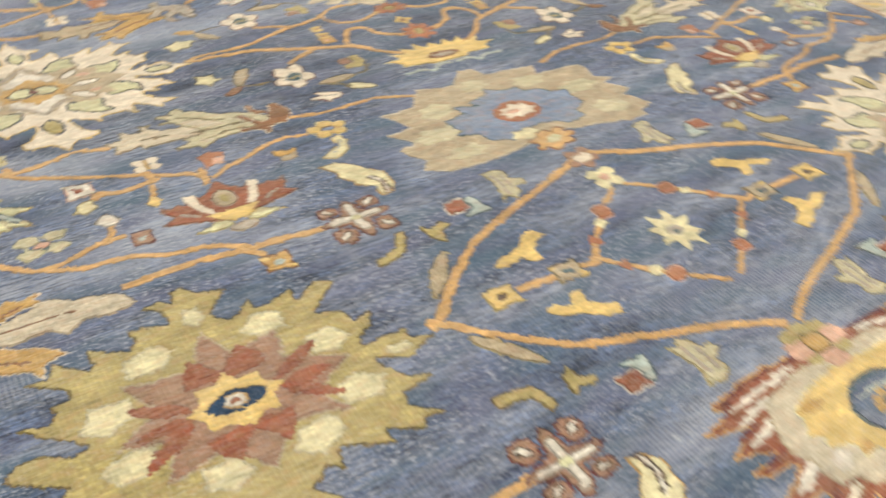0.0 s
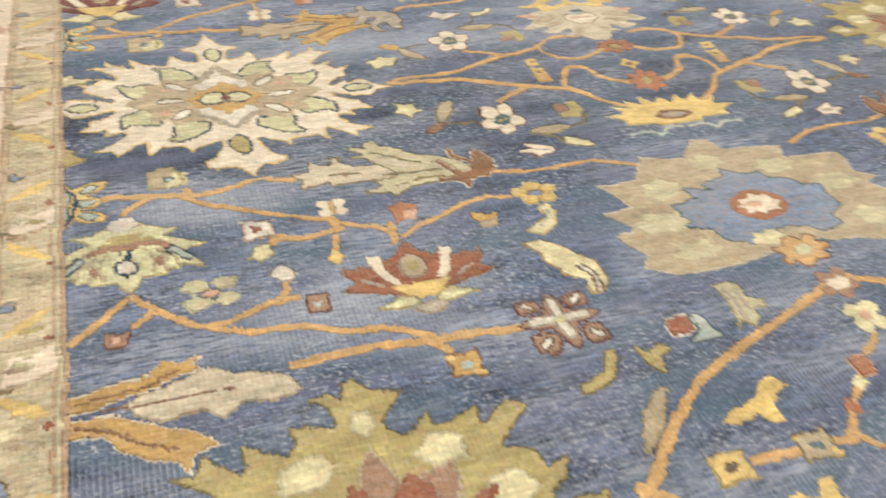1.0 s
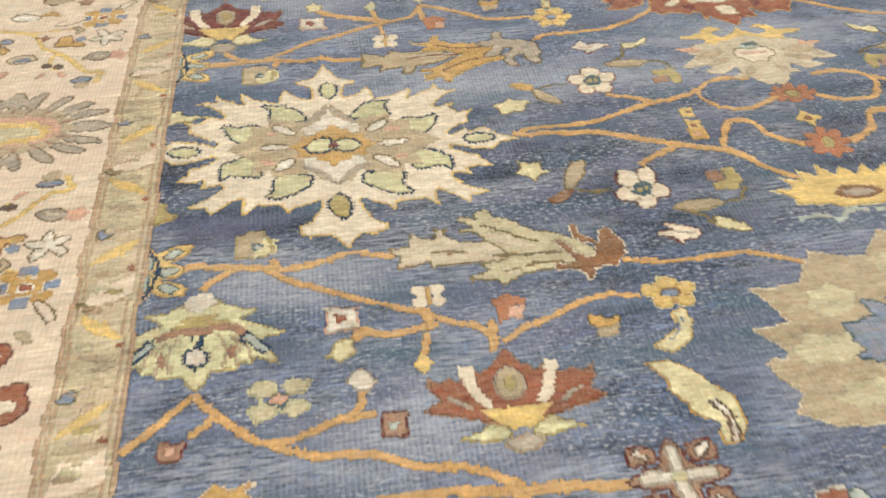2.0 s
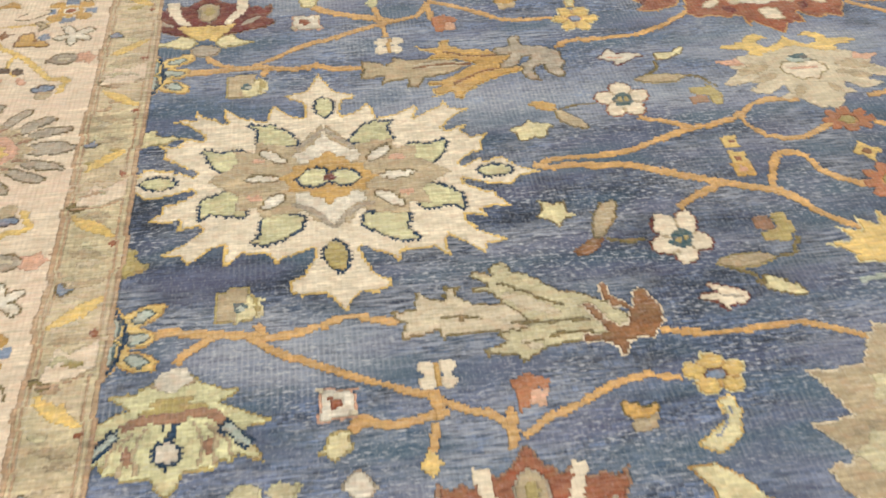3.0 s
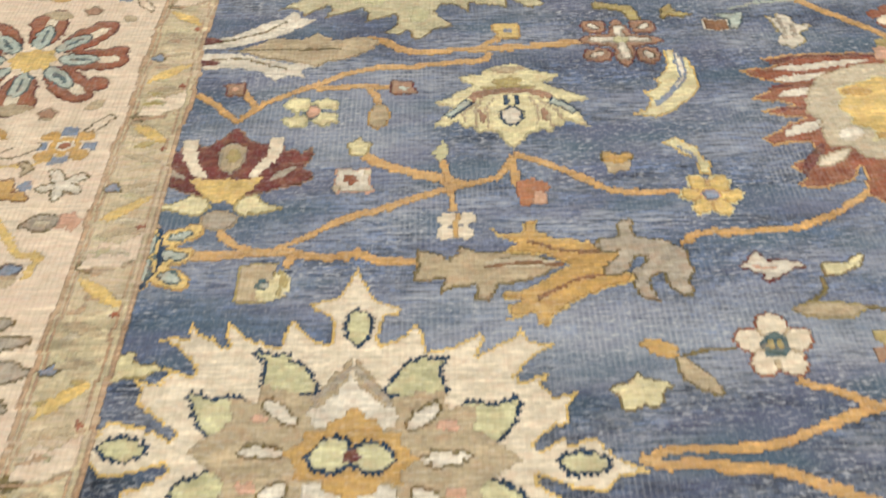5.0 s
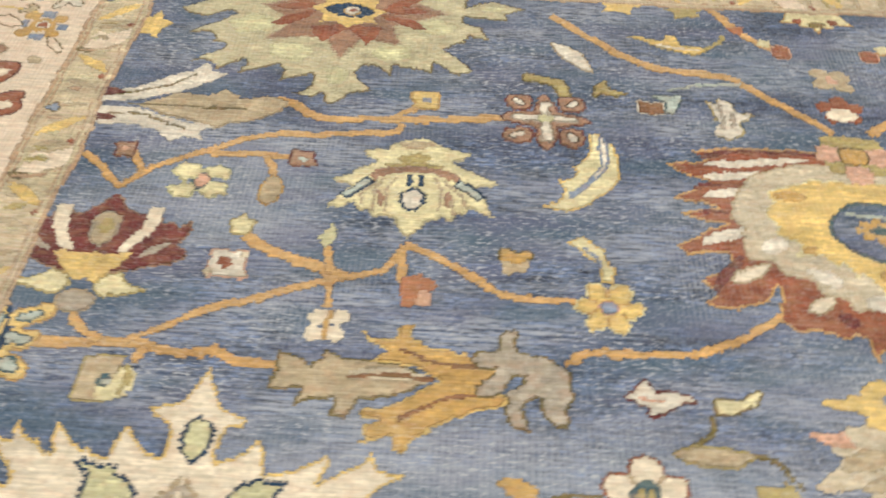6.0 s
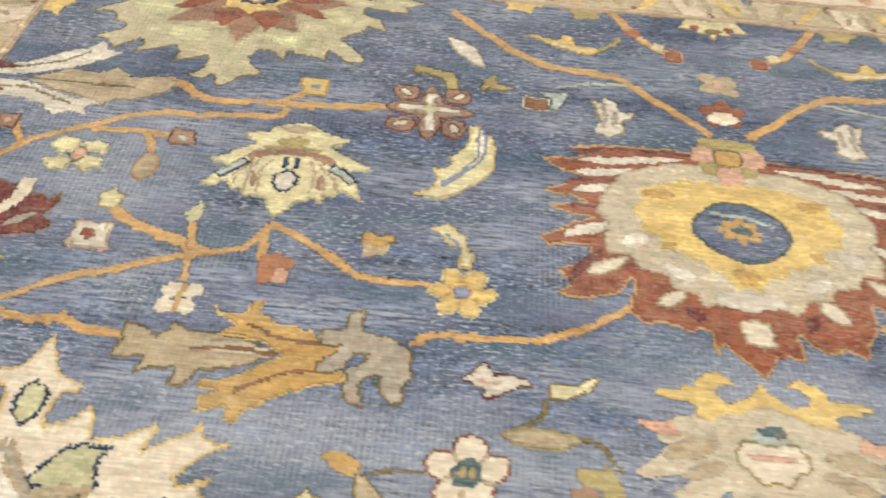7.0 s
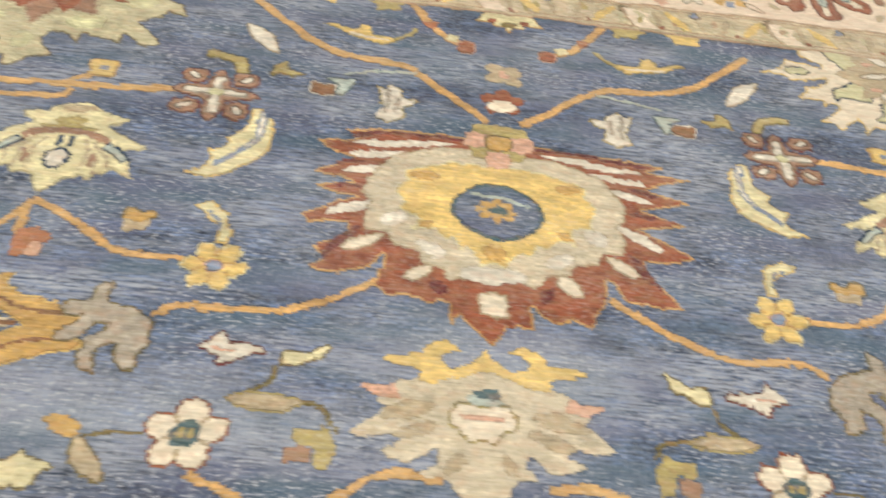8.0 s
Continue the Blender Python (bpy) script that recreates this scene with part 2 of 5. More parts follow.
vine([(.030, .252), (.078, .249), (.133, .254), (.199, .248), (.233, .252), (.257, .242), (.300, .239)], UPPER, .0115)
vine([(.030, .199), (.070, .199), (.105, .203), (.169, .212), (.216, .204), (.262, .196), (.308, .209)], LOWEST, .0115)
vine([(.164, .249), (.156, .231)], UPPER)
vine([(.164, .210), (.152, .192)], LOWEST)
vine([(.066, .295), (.080, .272), (.108, .254)], UPPER)
vine([(.070, .242), (.085, .223), (.106, .208)], LOWEST)
vine([(.133, .254), (.211, .299), (.296, .338), (.378, .366), (.400, .380), (.416, .412)], UPPER)
vine([(.140, .209), (.188, .240), (.233, .268), (.284, .298), (.332, .322), (.366, .345), (.400, .361), (.420, .388)], LOWEST)
vine([(.352, .358), (.307, .376), (.258, .395), (.233, .413)], UPPER, .013)
vine([(.352, .346), (.297, .358), (.264, .350), (.242, .366)], LOWEST, .012)
vine([(.338, .362), (.331, .400)])
vine([(.342, .358), (.340, .315)])
vine([(.415, .412), (.464, .389), (.539, .344), (.610, .337)], UPPER)
vine([(.424, .392), (.470, .366), (.508, .346), (.556, .327), (.611, .333)], LOWEST)
vine([(.412, .402), (.418, .355)], width=.0115)
vine([(.596, .258), (.632, .274), (.713, .273), (.769, .293), (.834, .332), (.846, .345)], UPPER)
vine([(.604, .255), (.645, .268), (.685, .270), (.756, .268), (.801, .286), (.836, .306)], LOWEST)
vine([(.000, .535), (.037, .505), (.067, .474)], UPPER)
vine([(.067, .476), (.095, .510), (.155, .550), (.220, .586), (.300, .589), (.378, .600), (.394, .618)], UPPER)
vine([(.195, .652), (.237, .652), (.287, .622), (.346, .624), (.427, .630), (.525, .638)], UPPER, .013)
vine([(.158, .544), (.220, .548), (.270, .544)], UPPER)
vine([(.229, .545), (.240, .530), (.245, .505)], UPPER)
vine([(.375, .627), (.406, .654)], UPPER)
vine([(.063, .538), (.085, .508)], UPPER, .009)
vine([(.000, .496), (.034, .466), (.070, .430)], NEAR)
vine([(.070, .430), (.101, .466), (.154, .505), (.200, .526), (.261, .532), (.307, .553), (.371, .567), (.412, .590)], NEAR)
vine([(.232, .592), (.289, .588), (.337, .588), (.409, .595), (.467, .600), (.525, .604)], NEAR, .013)
vine([(.154, .503), (.189, .502), (.235, .485), (.270, .483)], NEAR)
vine([(.236, .485), (.252, .470), (.257, .445)], NEAR)
vine([(.400, .592), (.424, .618)], NEAR)
vine([(.096, .465), (.069, .485)], NEAR, .009)
vine([(.552, .863), (.605, .814), (.680, .747), (.783, .703), (.870, .674), (.948, .640), (.972, .622)], NEAR, .0125)
vine([(.591, .881), (.656, .816), (.708, .776), (.760, .757), (.826, .753), (.866, .726), (.910, .685), (.958, .648)], UPPER, .0125)
vine([(.823, .925), (.855, .876), (.881, .842), (.906, .824)], UPPER, .013)
vine([(.970, .728), (.911, .774), (.860, .822), (.822, .862)], NEAR, .009)
vine([(.826, .860), (.779, .857), (.690, .856)], ("b", "bR"), .012)
# The pair that leaves each ivory palmette, and the scrolls that they end in.
vine([(.516, -.008), (.537, .004), (.591, .006), (.642, .010), (.704, .032), (.755, .044), (.808, .060), (.830, .072)])
vine([(.683, .078), (.714, .063), (.755, .044)])
vine([(.926, .092), (.881, .097), (.846, .083), (.830, .062), (.833, .040), (.852, .018), (.896, .011), (.930, .026), (.950, .036)], UPPER)
vine([(.926, .138), (.871, .108), (.840, .078), (.822, .062), (.826, .036), (.853, .0125), (.881, .017), (.896, .040), (.930, .062), (.952, .066)], LOWER)
for d in ALL:
    Motif("stalk", "thin olive stalk between small leaves", d).put(
        "stem", "moss", ribbon([(.575, .110), (.600, .116), (.628, .116)], .005), ribbon([(.742, .205), (.736, .186), (.708, .168)], .006),
        ribbon([(.770, .163), (.800, .158), (.816, .134)], .006))
    if d[0] == "A":
        Motif("stalk", "thin pale stalk beside a vine", d).put("stem", "mist", ribbon([(.748, .716), (.800, .732), (.850, .738)], .004, .006))


# ---- small motifs ----
def square_flower(u, v, r, colour, heart, doms=ALL, name="square_flower", edge=None, label="small square flower with a dark heart", low=None):
    upper = (u, v)
    for d in doms:
        d, u, v = spot(d, upper, low) if low else (d, u, v)
        m = Motif(name, label, d)
        m.put("petal", colour, star(u, v, r * 1.32, r * 1.24, 4, 0.66, 48), edge=edge)
        m.put("heart", heart, star(u, v, r * .42, r * .36, 4, .8, 45))
        if r > .018:
            m.put("tip", "shell" if colour == "white" else "yellow", *[ell(u + a * r * .70, v + b * r * .62, r * .22, r * .18) for a, b in ((1, 1), (-1, -1))])


def five_petals(u, v, r, colour, heart, edge, doms, n=5, phase=90, label=""):
    for d in doms:
        m = Motif("blossom", label, d)
        turns = [radians(phase + 360 / n * k) for k in range(n)]
        m.put("petal", colour, *[ell(u + .62 * r * math.cos(t), v + .62 * r * math.sin(t), .42 * r, (.40 if n == 5 else .33) * r, math.degrees(t)) for t in turns], ell(u, v, .42 * r, .42 * r), edge=edge)
        m.put("seam", "taupe" if colour == "ivory" else "ochre", *[ribbon([(u + .36 * r * math.cos(t + math.pi / n), v + .36 * r * math.sin(t + math.pi / n)), (u + .66 * r * math.cos(t + math.pi / n), v + .66 * r * math.sin(t + math.pi / n))], .0035) for t in turns])
        if heart == "teal":
            m.put("heart", heart, ell(u, v, r * .36, r * .34))
            m.put("dot", "olive", ell(u - .12 * r, v, .10 * r, .12 * r), ell(u + .14 * r, v, .10 * r, .12 * r))
        else:
            m.put("heart", heart, ell(u, v, r * .24, r * .22), edge="brown" if n == 5 else "pink", edge_role="heart_outline")


def leaflet(u0, v0, u1, v1, w, colour, edge="moss", doms=ALL, bend=0.0, name="leaflet", label="small leaf with an olive outline"):
    for d in doms:
        Motif(name, label, d).put("blade", colour, leaf(u0, v0, u1, v1, w, bend), edge=edge)


five_petals(.668, .119, .041, "ivory", "teal", "rust", UPPER + ("C", "CR"), label="ivory five-petalled blossom outlined in rust with a teal heart")
five_petals(.668, .119, .041, "ivory", "teal", "maroon", LOWER, label="ivory five-petalled blossom outlined in maroon with a teal heart")
five_petals(.645, .335, .038, "yellow", "pale_blue", "lime", UPPER, 6, 60, "yellow six-petalled blossom with a grey-blue heart")
five_petals(.647, .331, .036, "yellow", "pale_blue", "lime", ("B", "BR", "C", "CR"), 5, 270, "yellow five-petalled blossom with a brown and blue heart")
square_flower(.223, .369, .024, "white", "rust", edge="pink", label="off-white square flower with a rust heart", low=(.237, .340))
for d in ALL:
    e, u, v = spot(d, (.436, .344), (.443, .350))
    f = 1 if d[0] == "A" else -1
    m = Motif("square_flower", "rust corner leaf folded round a pink block", e)
    m.put("petal", "sienna", shift(np.array([(-.021, .019), (.002, .022), (.022, .016), (.018, .004), (.002, .002), (-.006, -.020), (-.016, -.022)]), u, v, 1, f))
    m.put("block", "pink", shift(np.array([(.0, .001), (.018, .003), (.014, -.020), (-.006, -.018)]), u, v, 1, f))
    e, u, v = spot(d, (.542, .395), (.552, .392))
    m = Motif("square_flower", "tiny golden leaf folded round a taupe block", e)
    m.put("petal", "ochre", shift(np.array([(-.018, .018), (-.004, .016), (.002, .008), (.020, .013), (.018, .002), (.004, -.004), (-.016, .0)]), u, v, 1, f), edge="moss")
    m.put("block", "taupe", shift(np.array([(-.016, .0), (.004, -.004), (.016, .0), (.014, -.016), (-.012, -.018)]), u, v, 1, f))
square_flower(.419, .668, .019, "yellow", "pale_blue", UPPER, label="small yellow flower with a blue heart", edge="ochre")
square_flower(.051, .545, .014, "rose_brown", "pink", edge="maroon", label="small maroon flower with a pink heart", low=(.051, .500))
square_flower(.278, .546, .015, "rose_brown", "mist", edge="maroon", label="small maroon and green bud flower", low=(.287, .500))
square_flower(.790, .013, .014, "yellow", "rust", label="tiny yellow corner flower")
square_flower(.790, -.040, .014, "ochre", "pink", ("A", "AR"), label="tiny golden corner flower")
for d in ALL:
    # white flower with four lobes and a blue-ringed heart
    e, u, v = spot(d, (.156, .496), (.164, .447))
    m = Motif("lobed_flower", "cream four-lobed flower with a pink heart ringed in blue", e)
    m.put("petal", "lime" if d[0] == "A" else "pale", *[star(u + a * .018, v + b * .015, .017, .013, 5, .72, a * b * 25) for a in (-1, 1) for b in (-1, 1)], edge="sage")
    m.put("heart", "pink", ell(u, v, .010, .008), edge="teal")
    e, u, v = spot(d, (.224, .428), (.237, .387))
    m = Motif("bud", "cream flower bud on a vine", e)
    m.put("petal", "lime", star(u, v, .015, .018, 5, .7, 90), edge="olive")
    m = Motif("bud", "yellow flower bud on a vine", d)
    m.put("petal", "yellow" if d[0] == "B" else "sage", star(.328, .415, .013, .020, 4, .72, 90))
    m = Motif("bud", "ivory double bud hanging from a vine", d)
    m.put("petal", "ivory", *[ell(.346 + a * .011, y, .010, .011) for a in (-1, 1) for y in (.303, .280)])
    m.put("seam", "ochre", ribbon([(.346, .312), (.346, .272)], .004))
    e, u, v = spot(d, (.245, .487), (.258, .436))
    m = Motif("bud", "taupe hanging bud", e)
    m.put("petal", "taupe" if d[0] == "A" else "white", ell(u, v, .013, .023 if d[0] == "A" else .0125), edge="ochre" if d[0] == "A" else "grey")
    # square leaf flower beside the ivory palmette
    m = Motif("block_flower", "taupe block flower with an olive edge and a blue eye", d)
    drop, f = (0, 1) if d[0] == "A" else (.374, -1)

    def block(pts):
        return shift(pts, 0, drop, 1, f)

    m.put("petal", "taupe", block([(.102, .236), (.146, .238), (.148, .186), (.104, .184)]), edge="olive")
    m.put("lobe", "lime", block([(.150, .226), (.163, .220), (.160, .194), (.148, .190), (.128, .186), (.126, .206), (.140, .214)]))
    m.put("fold", "olive", block(ribbon([(.150, .228), (.156, .214), (.152, .194)], .005)))
    m.put("eye", "teal", block(ell(.133, .209, .009, .008))).put("pupil", "mist", block(ell(.136, .208, .005, .004)))
    # yellow hooked leaf and the long sickle leaf
    m = Motif("hook_leaf", "lime hooked leaf with a dotted blue vein", d)
    m.put("blade", "lime", [(.600, .427), (.620, .439), (.646, .422), (.656, .389), (.652, .368), (.640, .371), (.638, .398), (.619, .415)], edge="yellow")
    m.put("vein", "pale_blue", ribbon([(.645, .385), (.636, .408), (.622, .421)], .004))
    m = Motif("sickle_leaf", "pale yellow sickle leaf with a grey-blue vein", d)
    if d[0] == "A":
        m.put("blade", "lime", [(.636, .617), (.650, .618), (.665, .597), (.671, .561), (.671, .538), (.660, .518), (.644, .504), (.623, .486), (.604, .476), (.584, .480), (.570, .484), (.595, .493), (.602, .514), (.592, .526), (.609, .533), (.617, .545),
                                (.611, .556), (.631, .574), (.636, .594)], edge="yellow")
        m.put("vein", "pale_blue", ribbon([(.651, .612), (.652, .563), (.637, .535), (.607, .500)], .012, .007))
        m.put("rib", "white", ribbon([(.651, .610), (.652, .563), (.638, .536)], .004))
    else:
        m.put("blade", "lime", [(.578, .451), (.608, .453), (.633, .475), (.659, .515), (.668, .527), (.668, .569), (.653, .594), (.633, .593), (.633, .565), (.612, .542), (.610, .526), (.597, .506), (.599, .485)], edge="ochre")
        m.put("vein", "dark", ribbon([(.639, .528), (.652, .556), (.648, .592)], .012))
        m.put("rib", "white", ribbon([(.640, .528), (.652, .556), (.648, .591)], .005))
    # leaf bits round the ivory palmette's tip
    m = Motif("star_leaf", "pale star-shaped leaf with an olive edge", d)
    m.put("blade", "lime", star(.524, .069, .028, .021, 5, .62, 20, .1, 4), edge="moss")
    m = Motif("twin_leaf", "gold and grey-brown twin leaf", d)
    m.put("blade", "ochre" if d[0] == "A" else "brown", leaf(.528, .126, .576, .106, .017, .004))
    m.put("second_blade", "taupe", leaf(.566, .112, .604, .060, .020, -.005), edge="moss")
    m = Motif("tulip_leaf", "pale pink pointed leaf outlined in maroon", d)
    if d[0] == "A":
        m.put("blade", "white", [(.655, .220), (.677, .246), (.687, .233), (.716, .230), (.728, .219), (.710, .215), (.680, .199), (.678, .212)], edge="maroon")
        m.put("fold", "pink", ribbon([(.672, .222), (.696, .222)], .004))
    else:
        m.put("blade", "ivory", [(.678, .194), (.702, .204), (.718, .213), (.715, .227), (.697, .231), (.684, .236), (.682, .225), (.658, .216), (.686, .213)], edge="maroon")
        m.put("fold", "grey", ribbon([(.686, .216), (.712, .218)], .004))
    m = Motif("leaflet", "pale lime block leaf with an olive edge", d)
    m.put("blade", "lime", [(.743, .227), (.766, .224), (.794, .240), (.786, .222), (.757, .207), (.743, .208)] if d[0] == "A" else [(.748, .194), (.766, .200), (.784, .210), (.793, .223), (.776, .222), (.748, .210)], edge="moss")
    m = Motif("leaflet", "narrow grey-green leaf", d)
    m.put("blade", "taupe", leaf(.700, .164, .775, .162, .020), edge="olive")
    m = Motif("hook_flower", "olive hooked leaf with a rust bud", d)
    m.put("blade", "olive", [(.772, .136), (.806, .138), (.818, .118), (.812, .092), (.798, .096), (.796, .116), (.774, .120)])
    m.put("bud", "rose_brown", star(.782, .107, .016, .013, 4, .75, 45))
    # between the cross flower and the end border
    m = Motif("leaflet", "pinkish grey oval leaf", d)
    m.put("blade", "white" if d[0] == "A" else "taupe", leaf(.584, .818, .646, .746, .028 if d[0] == "A" else .018), edge="taupe" if d[0] == "A" else "olive")
    m = Motif("leaf_sprig", "small olive hooked sprig", d)
    m.put("blade", "olive", [(.602, .690), (.612, .691), (.608, .712), (.600, .725), (.574, .733), (.552, .735), (.553, .722), (.573, .720), (.592, .714)], edge="moss")
    m = Motif("leaf_sprig", "small olive three-pointed sprig", d)
    m.put("blade", "olive", [(.644, .692), (.655, .703), (.675, .697), (.688, .705), (.667, .711), (.663, .730), (.648, .719)], edge="moss")
    m = Motif("wing_flower", "brown block flower with a pale blue wing", d)
    m.put("petal", "brown" if d[0] == "A" else "rust", [(.702, .690), (.735, .688), (.738, .666), (.704, .666)], edge="white")
    m.put("wing", "mist", [(.722, .702), (.764, .702), (.758, .690), (.748, .668), (.738, .670), (.742, .690)], edge="teal")
    m = Motif("crown_leaf", "cream crown-shaped leaf with grey veins", d)
    m.put("blade", "white" if d[0] == "A" else "pale", [(.792, .700), (.806, .690), (.816, .703), (.832, .690), (.838, .676), (.852, .680), (.856, .668), (.836, .656), (.840, .634), (.818, .622), (.796, .628), (.806, .654)], edge="olive")
    m.put("vein", "grey", ribbon([(.812, .690), (.814, .660), (.812, .640)], .006), ribbon([(.828, .680), (.826, .645)], .005))
    if d[0] == "A":
        m = Motif("long_leaf", "yellow bird-like leaf with a white rib", d)
        m.put("blade", "yellow", [(.694, .838), (.718, .842), (.745, .830), (.756, .850), (.772, .846), (.776, .824), (.800, .824), (.812, .812), (.792, .798), (.768, .806), (.744, .812), (.720, .828)], edge="olive")
        m.put("rib", "ivory", ribbon([(.735, .822), (.770, .814), (.800, .812)], .005))
        m.put("tail", "olive", ribbon([(.808, .816), (.830, .832), (.842, .850)], .007))
    else:
        m = Motif("long_leaf", "yellow bird-like leaf", raw(d))
        m.put("blade", "yellow", [(.690, .800), (.712, .808), (.738, .796), (.752, .818), (.768, .816), (.762, .792), (.782, .776), (.798, .770), (.790, .752), (.768, .756), (.744, .776), (.716, .786)])
    e, u, v = spot(d, (.917, .818), (.912, .774))
    m = Motif("red_bud", "small brick-red square bud on the vine", e)
    m.put("petal", "rust" if d[0] == "A" else "sienna", star(u, v, .015, .016, 4, .85, 45), edge="pink")
    m.put("collar", "lime", star(u - .022, v + .020, .013, .012, 4, .7, 20))
    m.put("knot", "sienna", star(u - .056, v + .050, .013, .015, 3, .6, 40))
for d in ("b", "bR"):
    square_flower(.779, .857, .024, "taupe", "teal", (d,), edge="moss", label="grey-green square flower with a dark eye")
    square_flower(.666, .856, .024, "yellow", "dark", (d,), edge="olive", label="yellow square flower with a dark eye")
for d in ("A", "B"):
    m = Motif("double_flower", "taupe four-petalled flower on the rug's axis", d)
    m.put("petal", "taupe" if d == "A" else "lime", rosette(.976, .758 if d == "A" else .722, .034, .028, 4, .5, 45))
    m.put("heart", "pink", ell(.976, .758 if d == "A" else .722, .009, .008))
    m = Motif("red_crown", "rust and white crown flower on the rug's axis", d)
    m.put("petal", "rust" if d == "A" else "rose_brown", rosette(.976, .694 if d == "A" else .666, .034, .026, 5, .5, 90))
    m.put("cup", "ivory", ell(.976, .684 if d == "A" else .664, .020, .010))
m = Motif("star_flower", "pale yellow eight-pointed star flower with a grey heart", "B")
m.put("petal", "lime", star(.982, .862, .043, .050, 8, .58, 22)).put("heart", "grey", ell(.982, .862, .013, .013)).put("eye", "teal", ell(.982, .862, .005, .005))
m = Motif("end_flower", "pale yellow flower against the end border", "A")
m.put("petal", "lime", flames(.982, .915, [(.0, -.045), (-.022, -.030), (-.058, -.020), (-.05, .04), (.05, .04), (.058, -.020), (.022, -.030)], .75), edge="ochre")
m.put("heart", "moss", ell(.982, .894, .014, .008)).put("dot", "rust", ell(.955, .902, .008, .006), ell(1.009, .902, .008, .006))
for d in UPPER:
    m = Motif("end_leaf", "golden leaf cut by the border", d)
    m.put("blade", "yellow", star(.690, .918, .036, .026, 5, .6, 10))
    m = Motif("end_leaf", "olive leaf cut by the border", d)
    m.put("blade", "olive", star(.787, .914, .032, .024, 5, .6, 30))
    m = Motif("corner_leaf", "golden leaf against the side border", d)
    m.put("blade", "yellow", star(.010, .812, .034, .040, 5, .55, 10, .1, 3))
for d in UPPER + LOWER:
    m = Motif("edge_leaf", "small yellow leaf against the side border", d)
    m.put("blade", *(("lime", [(-.01, .115), (.012, .122), (.018, .108), (.048, .104), (.030, .090), (.010, .092), (-.01, .080)]) if d[0] == "A" else ("olive", [(-.01, .070), (.006, .078), (.012, .092), (.030, .094), (.024, .102), (-.01, .110)])), edge="olive")
for d, v in (("A", .043), ("B", .066)):
    Motif("scroll_flower", "rust flower between the two scrolls", d).put("petal", "sienna", rosette(.978, v, .040, .028, 8, .4, 90)).put("heart", "olive", ell(.978, v, .010, .010), edge="gold")
Motif("diamond_flower", "tiny yellow flower between the scrolls", "A").put("petal", "yellow", star(.975, -.026, .026, .022, 4, .6, 0)).put("heart", "brown", ell(.975, -.026, .007, .007))


# ---- large motifs ----
def edge_rosette(d):
    m = Motif("edge_rosette", "golden half rosette with blue and white lobes against the border", d)
    v = .252 if d[0] == "A" else .200
    m.put("petal", "yellow", ell(.022, v, .024, .015), ell(.028, v + .032, .027, .014, 25), ell(.028, v - .032, .027, .014, -25), ell(-.006, v, .020, .050), edge="ochre")
    m.put("lobe", "mist", ell(.020, v, .016, .006), ell(.028, v + .031, .012, .006, 25), ell(.028, v - .031, .012, .006, -25), ell(-.004, v + .018, .006, .016), ell(-.004, v - .018, .006, .016), edge="teal")
    m.put("bow", "navy", ribbon([(.000, v + .044), (.009, v + .018), (.009, v - .016), (-.002, v - .044)], .004))


def lotus(d, u, v, s, petal, base, f=1, squat=1.0):
    """A lotus seen from the side, with its tip at the top; squat shortens its foot."""
    m = Motif("lotus", "%s lotus with white stripes on a pale yellow base" % ("maroon" if petal == "maroon" else "brick-red"), d)

    def lay(pts, a=1):
        p = np.asarray(pts, float).reshape(-1, 2)
        return shift(np.stack([a * p[:, 0], np.where(p[:, 1] < 0, squat, 1.0) * p[:, 1]], 1), u, v, s, f * s)

    m.put("petal", petal, lay(both([(0, .066), (.007, .060), (.016, .046), (.034, .033), (.044, .036), (.050, .046), (.060, .036), (.062, .022), (.076, .026), (.088, .020), (.104, .030), (.102, .009), (.092, -.008), (.111, -.025), (.095, -.036),
                                (.062, -.043), (.047, -.052), (0, -.060)])), edge="rose_brown")
    m.put("stripe", "ivory", *[lay(ribbon([(.030, -.026), (.042, -.004), (.050, .018), (.052, .042)], .011, .018), a) for a in (-1, 1)])
    m.put("streak", "grey", *[lay(leaf(.050, -.028, .084, -.004, .010), a) for a in (-1, 1)])
    m.put("heart", "taupe", lay(ell(0, .011, .016, .024)), edge="grey")
    m.put("eye", "olive", lay(ell(0, .012, .008, .012)))
    m.put("base", base[0], lay(both([(0, -.023), (.016, -.029), (.046, -.026), (.036, -.040), (.021, -.059), (.010, -.068), (0, -.066)])))
    m.put("cup", base[1], *[lay([(.010, -.074), (.018, -.060), (.036, -.053), (.050, -.064), (.080, -.074), (.047, -.085), (.022, -.090)], a) for a in (-1, 1)], edge="olive")
    m.put("ball", "grey", lay(ell(0, -.096, .019, .014)), edge="taupe")


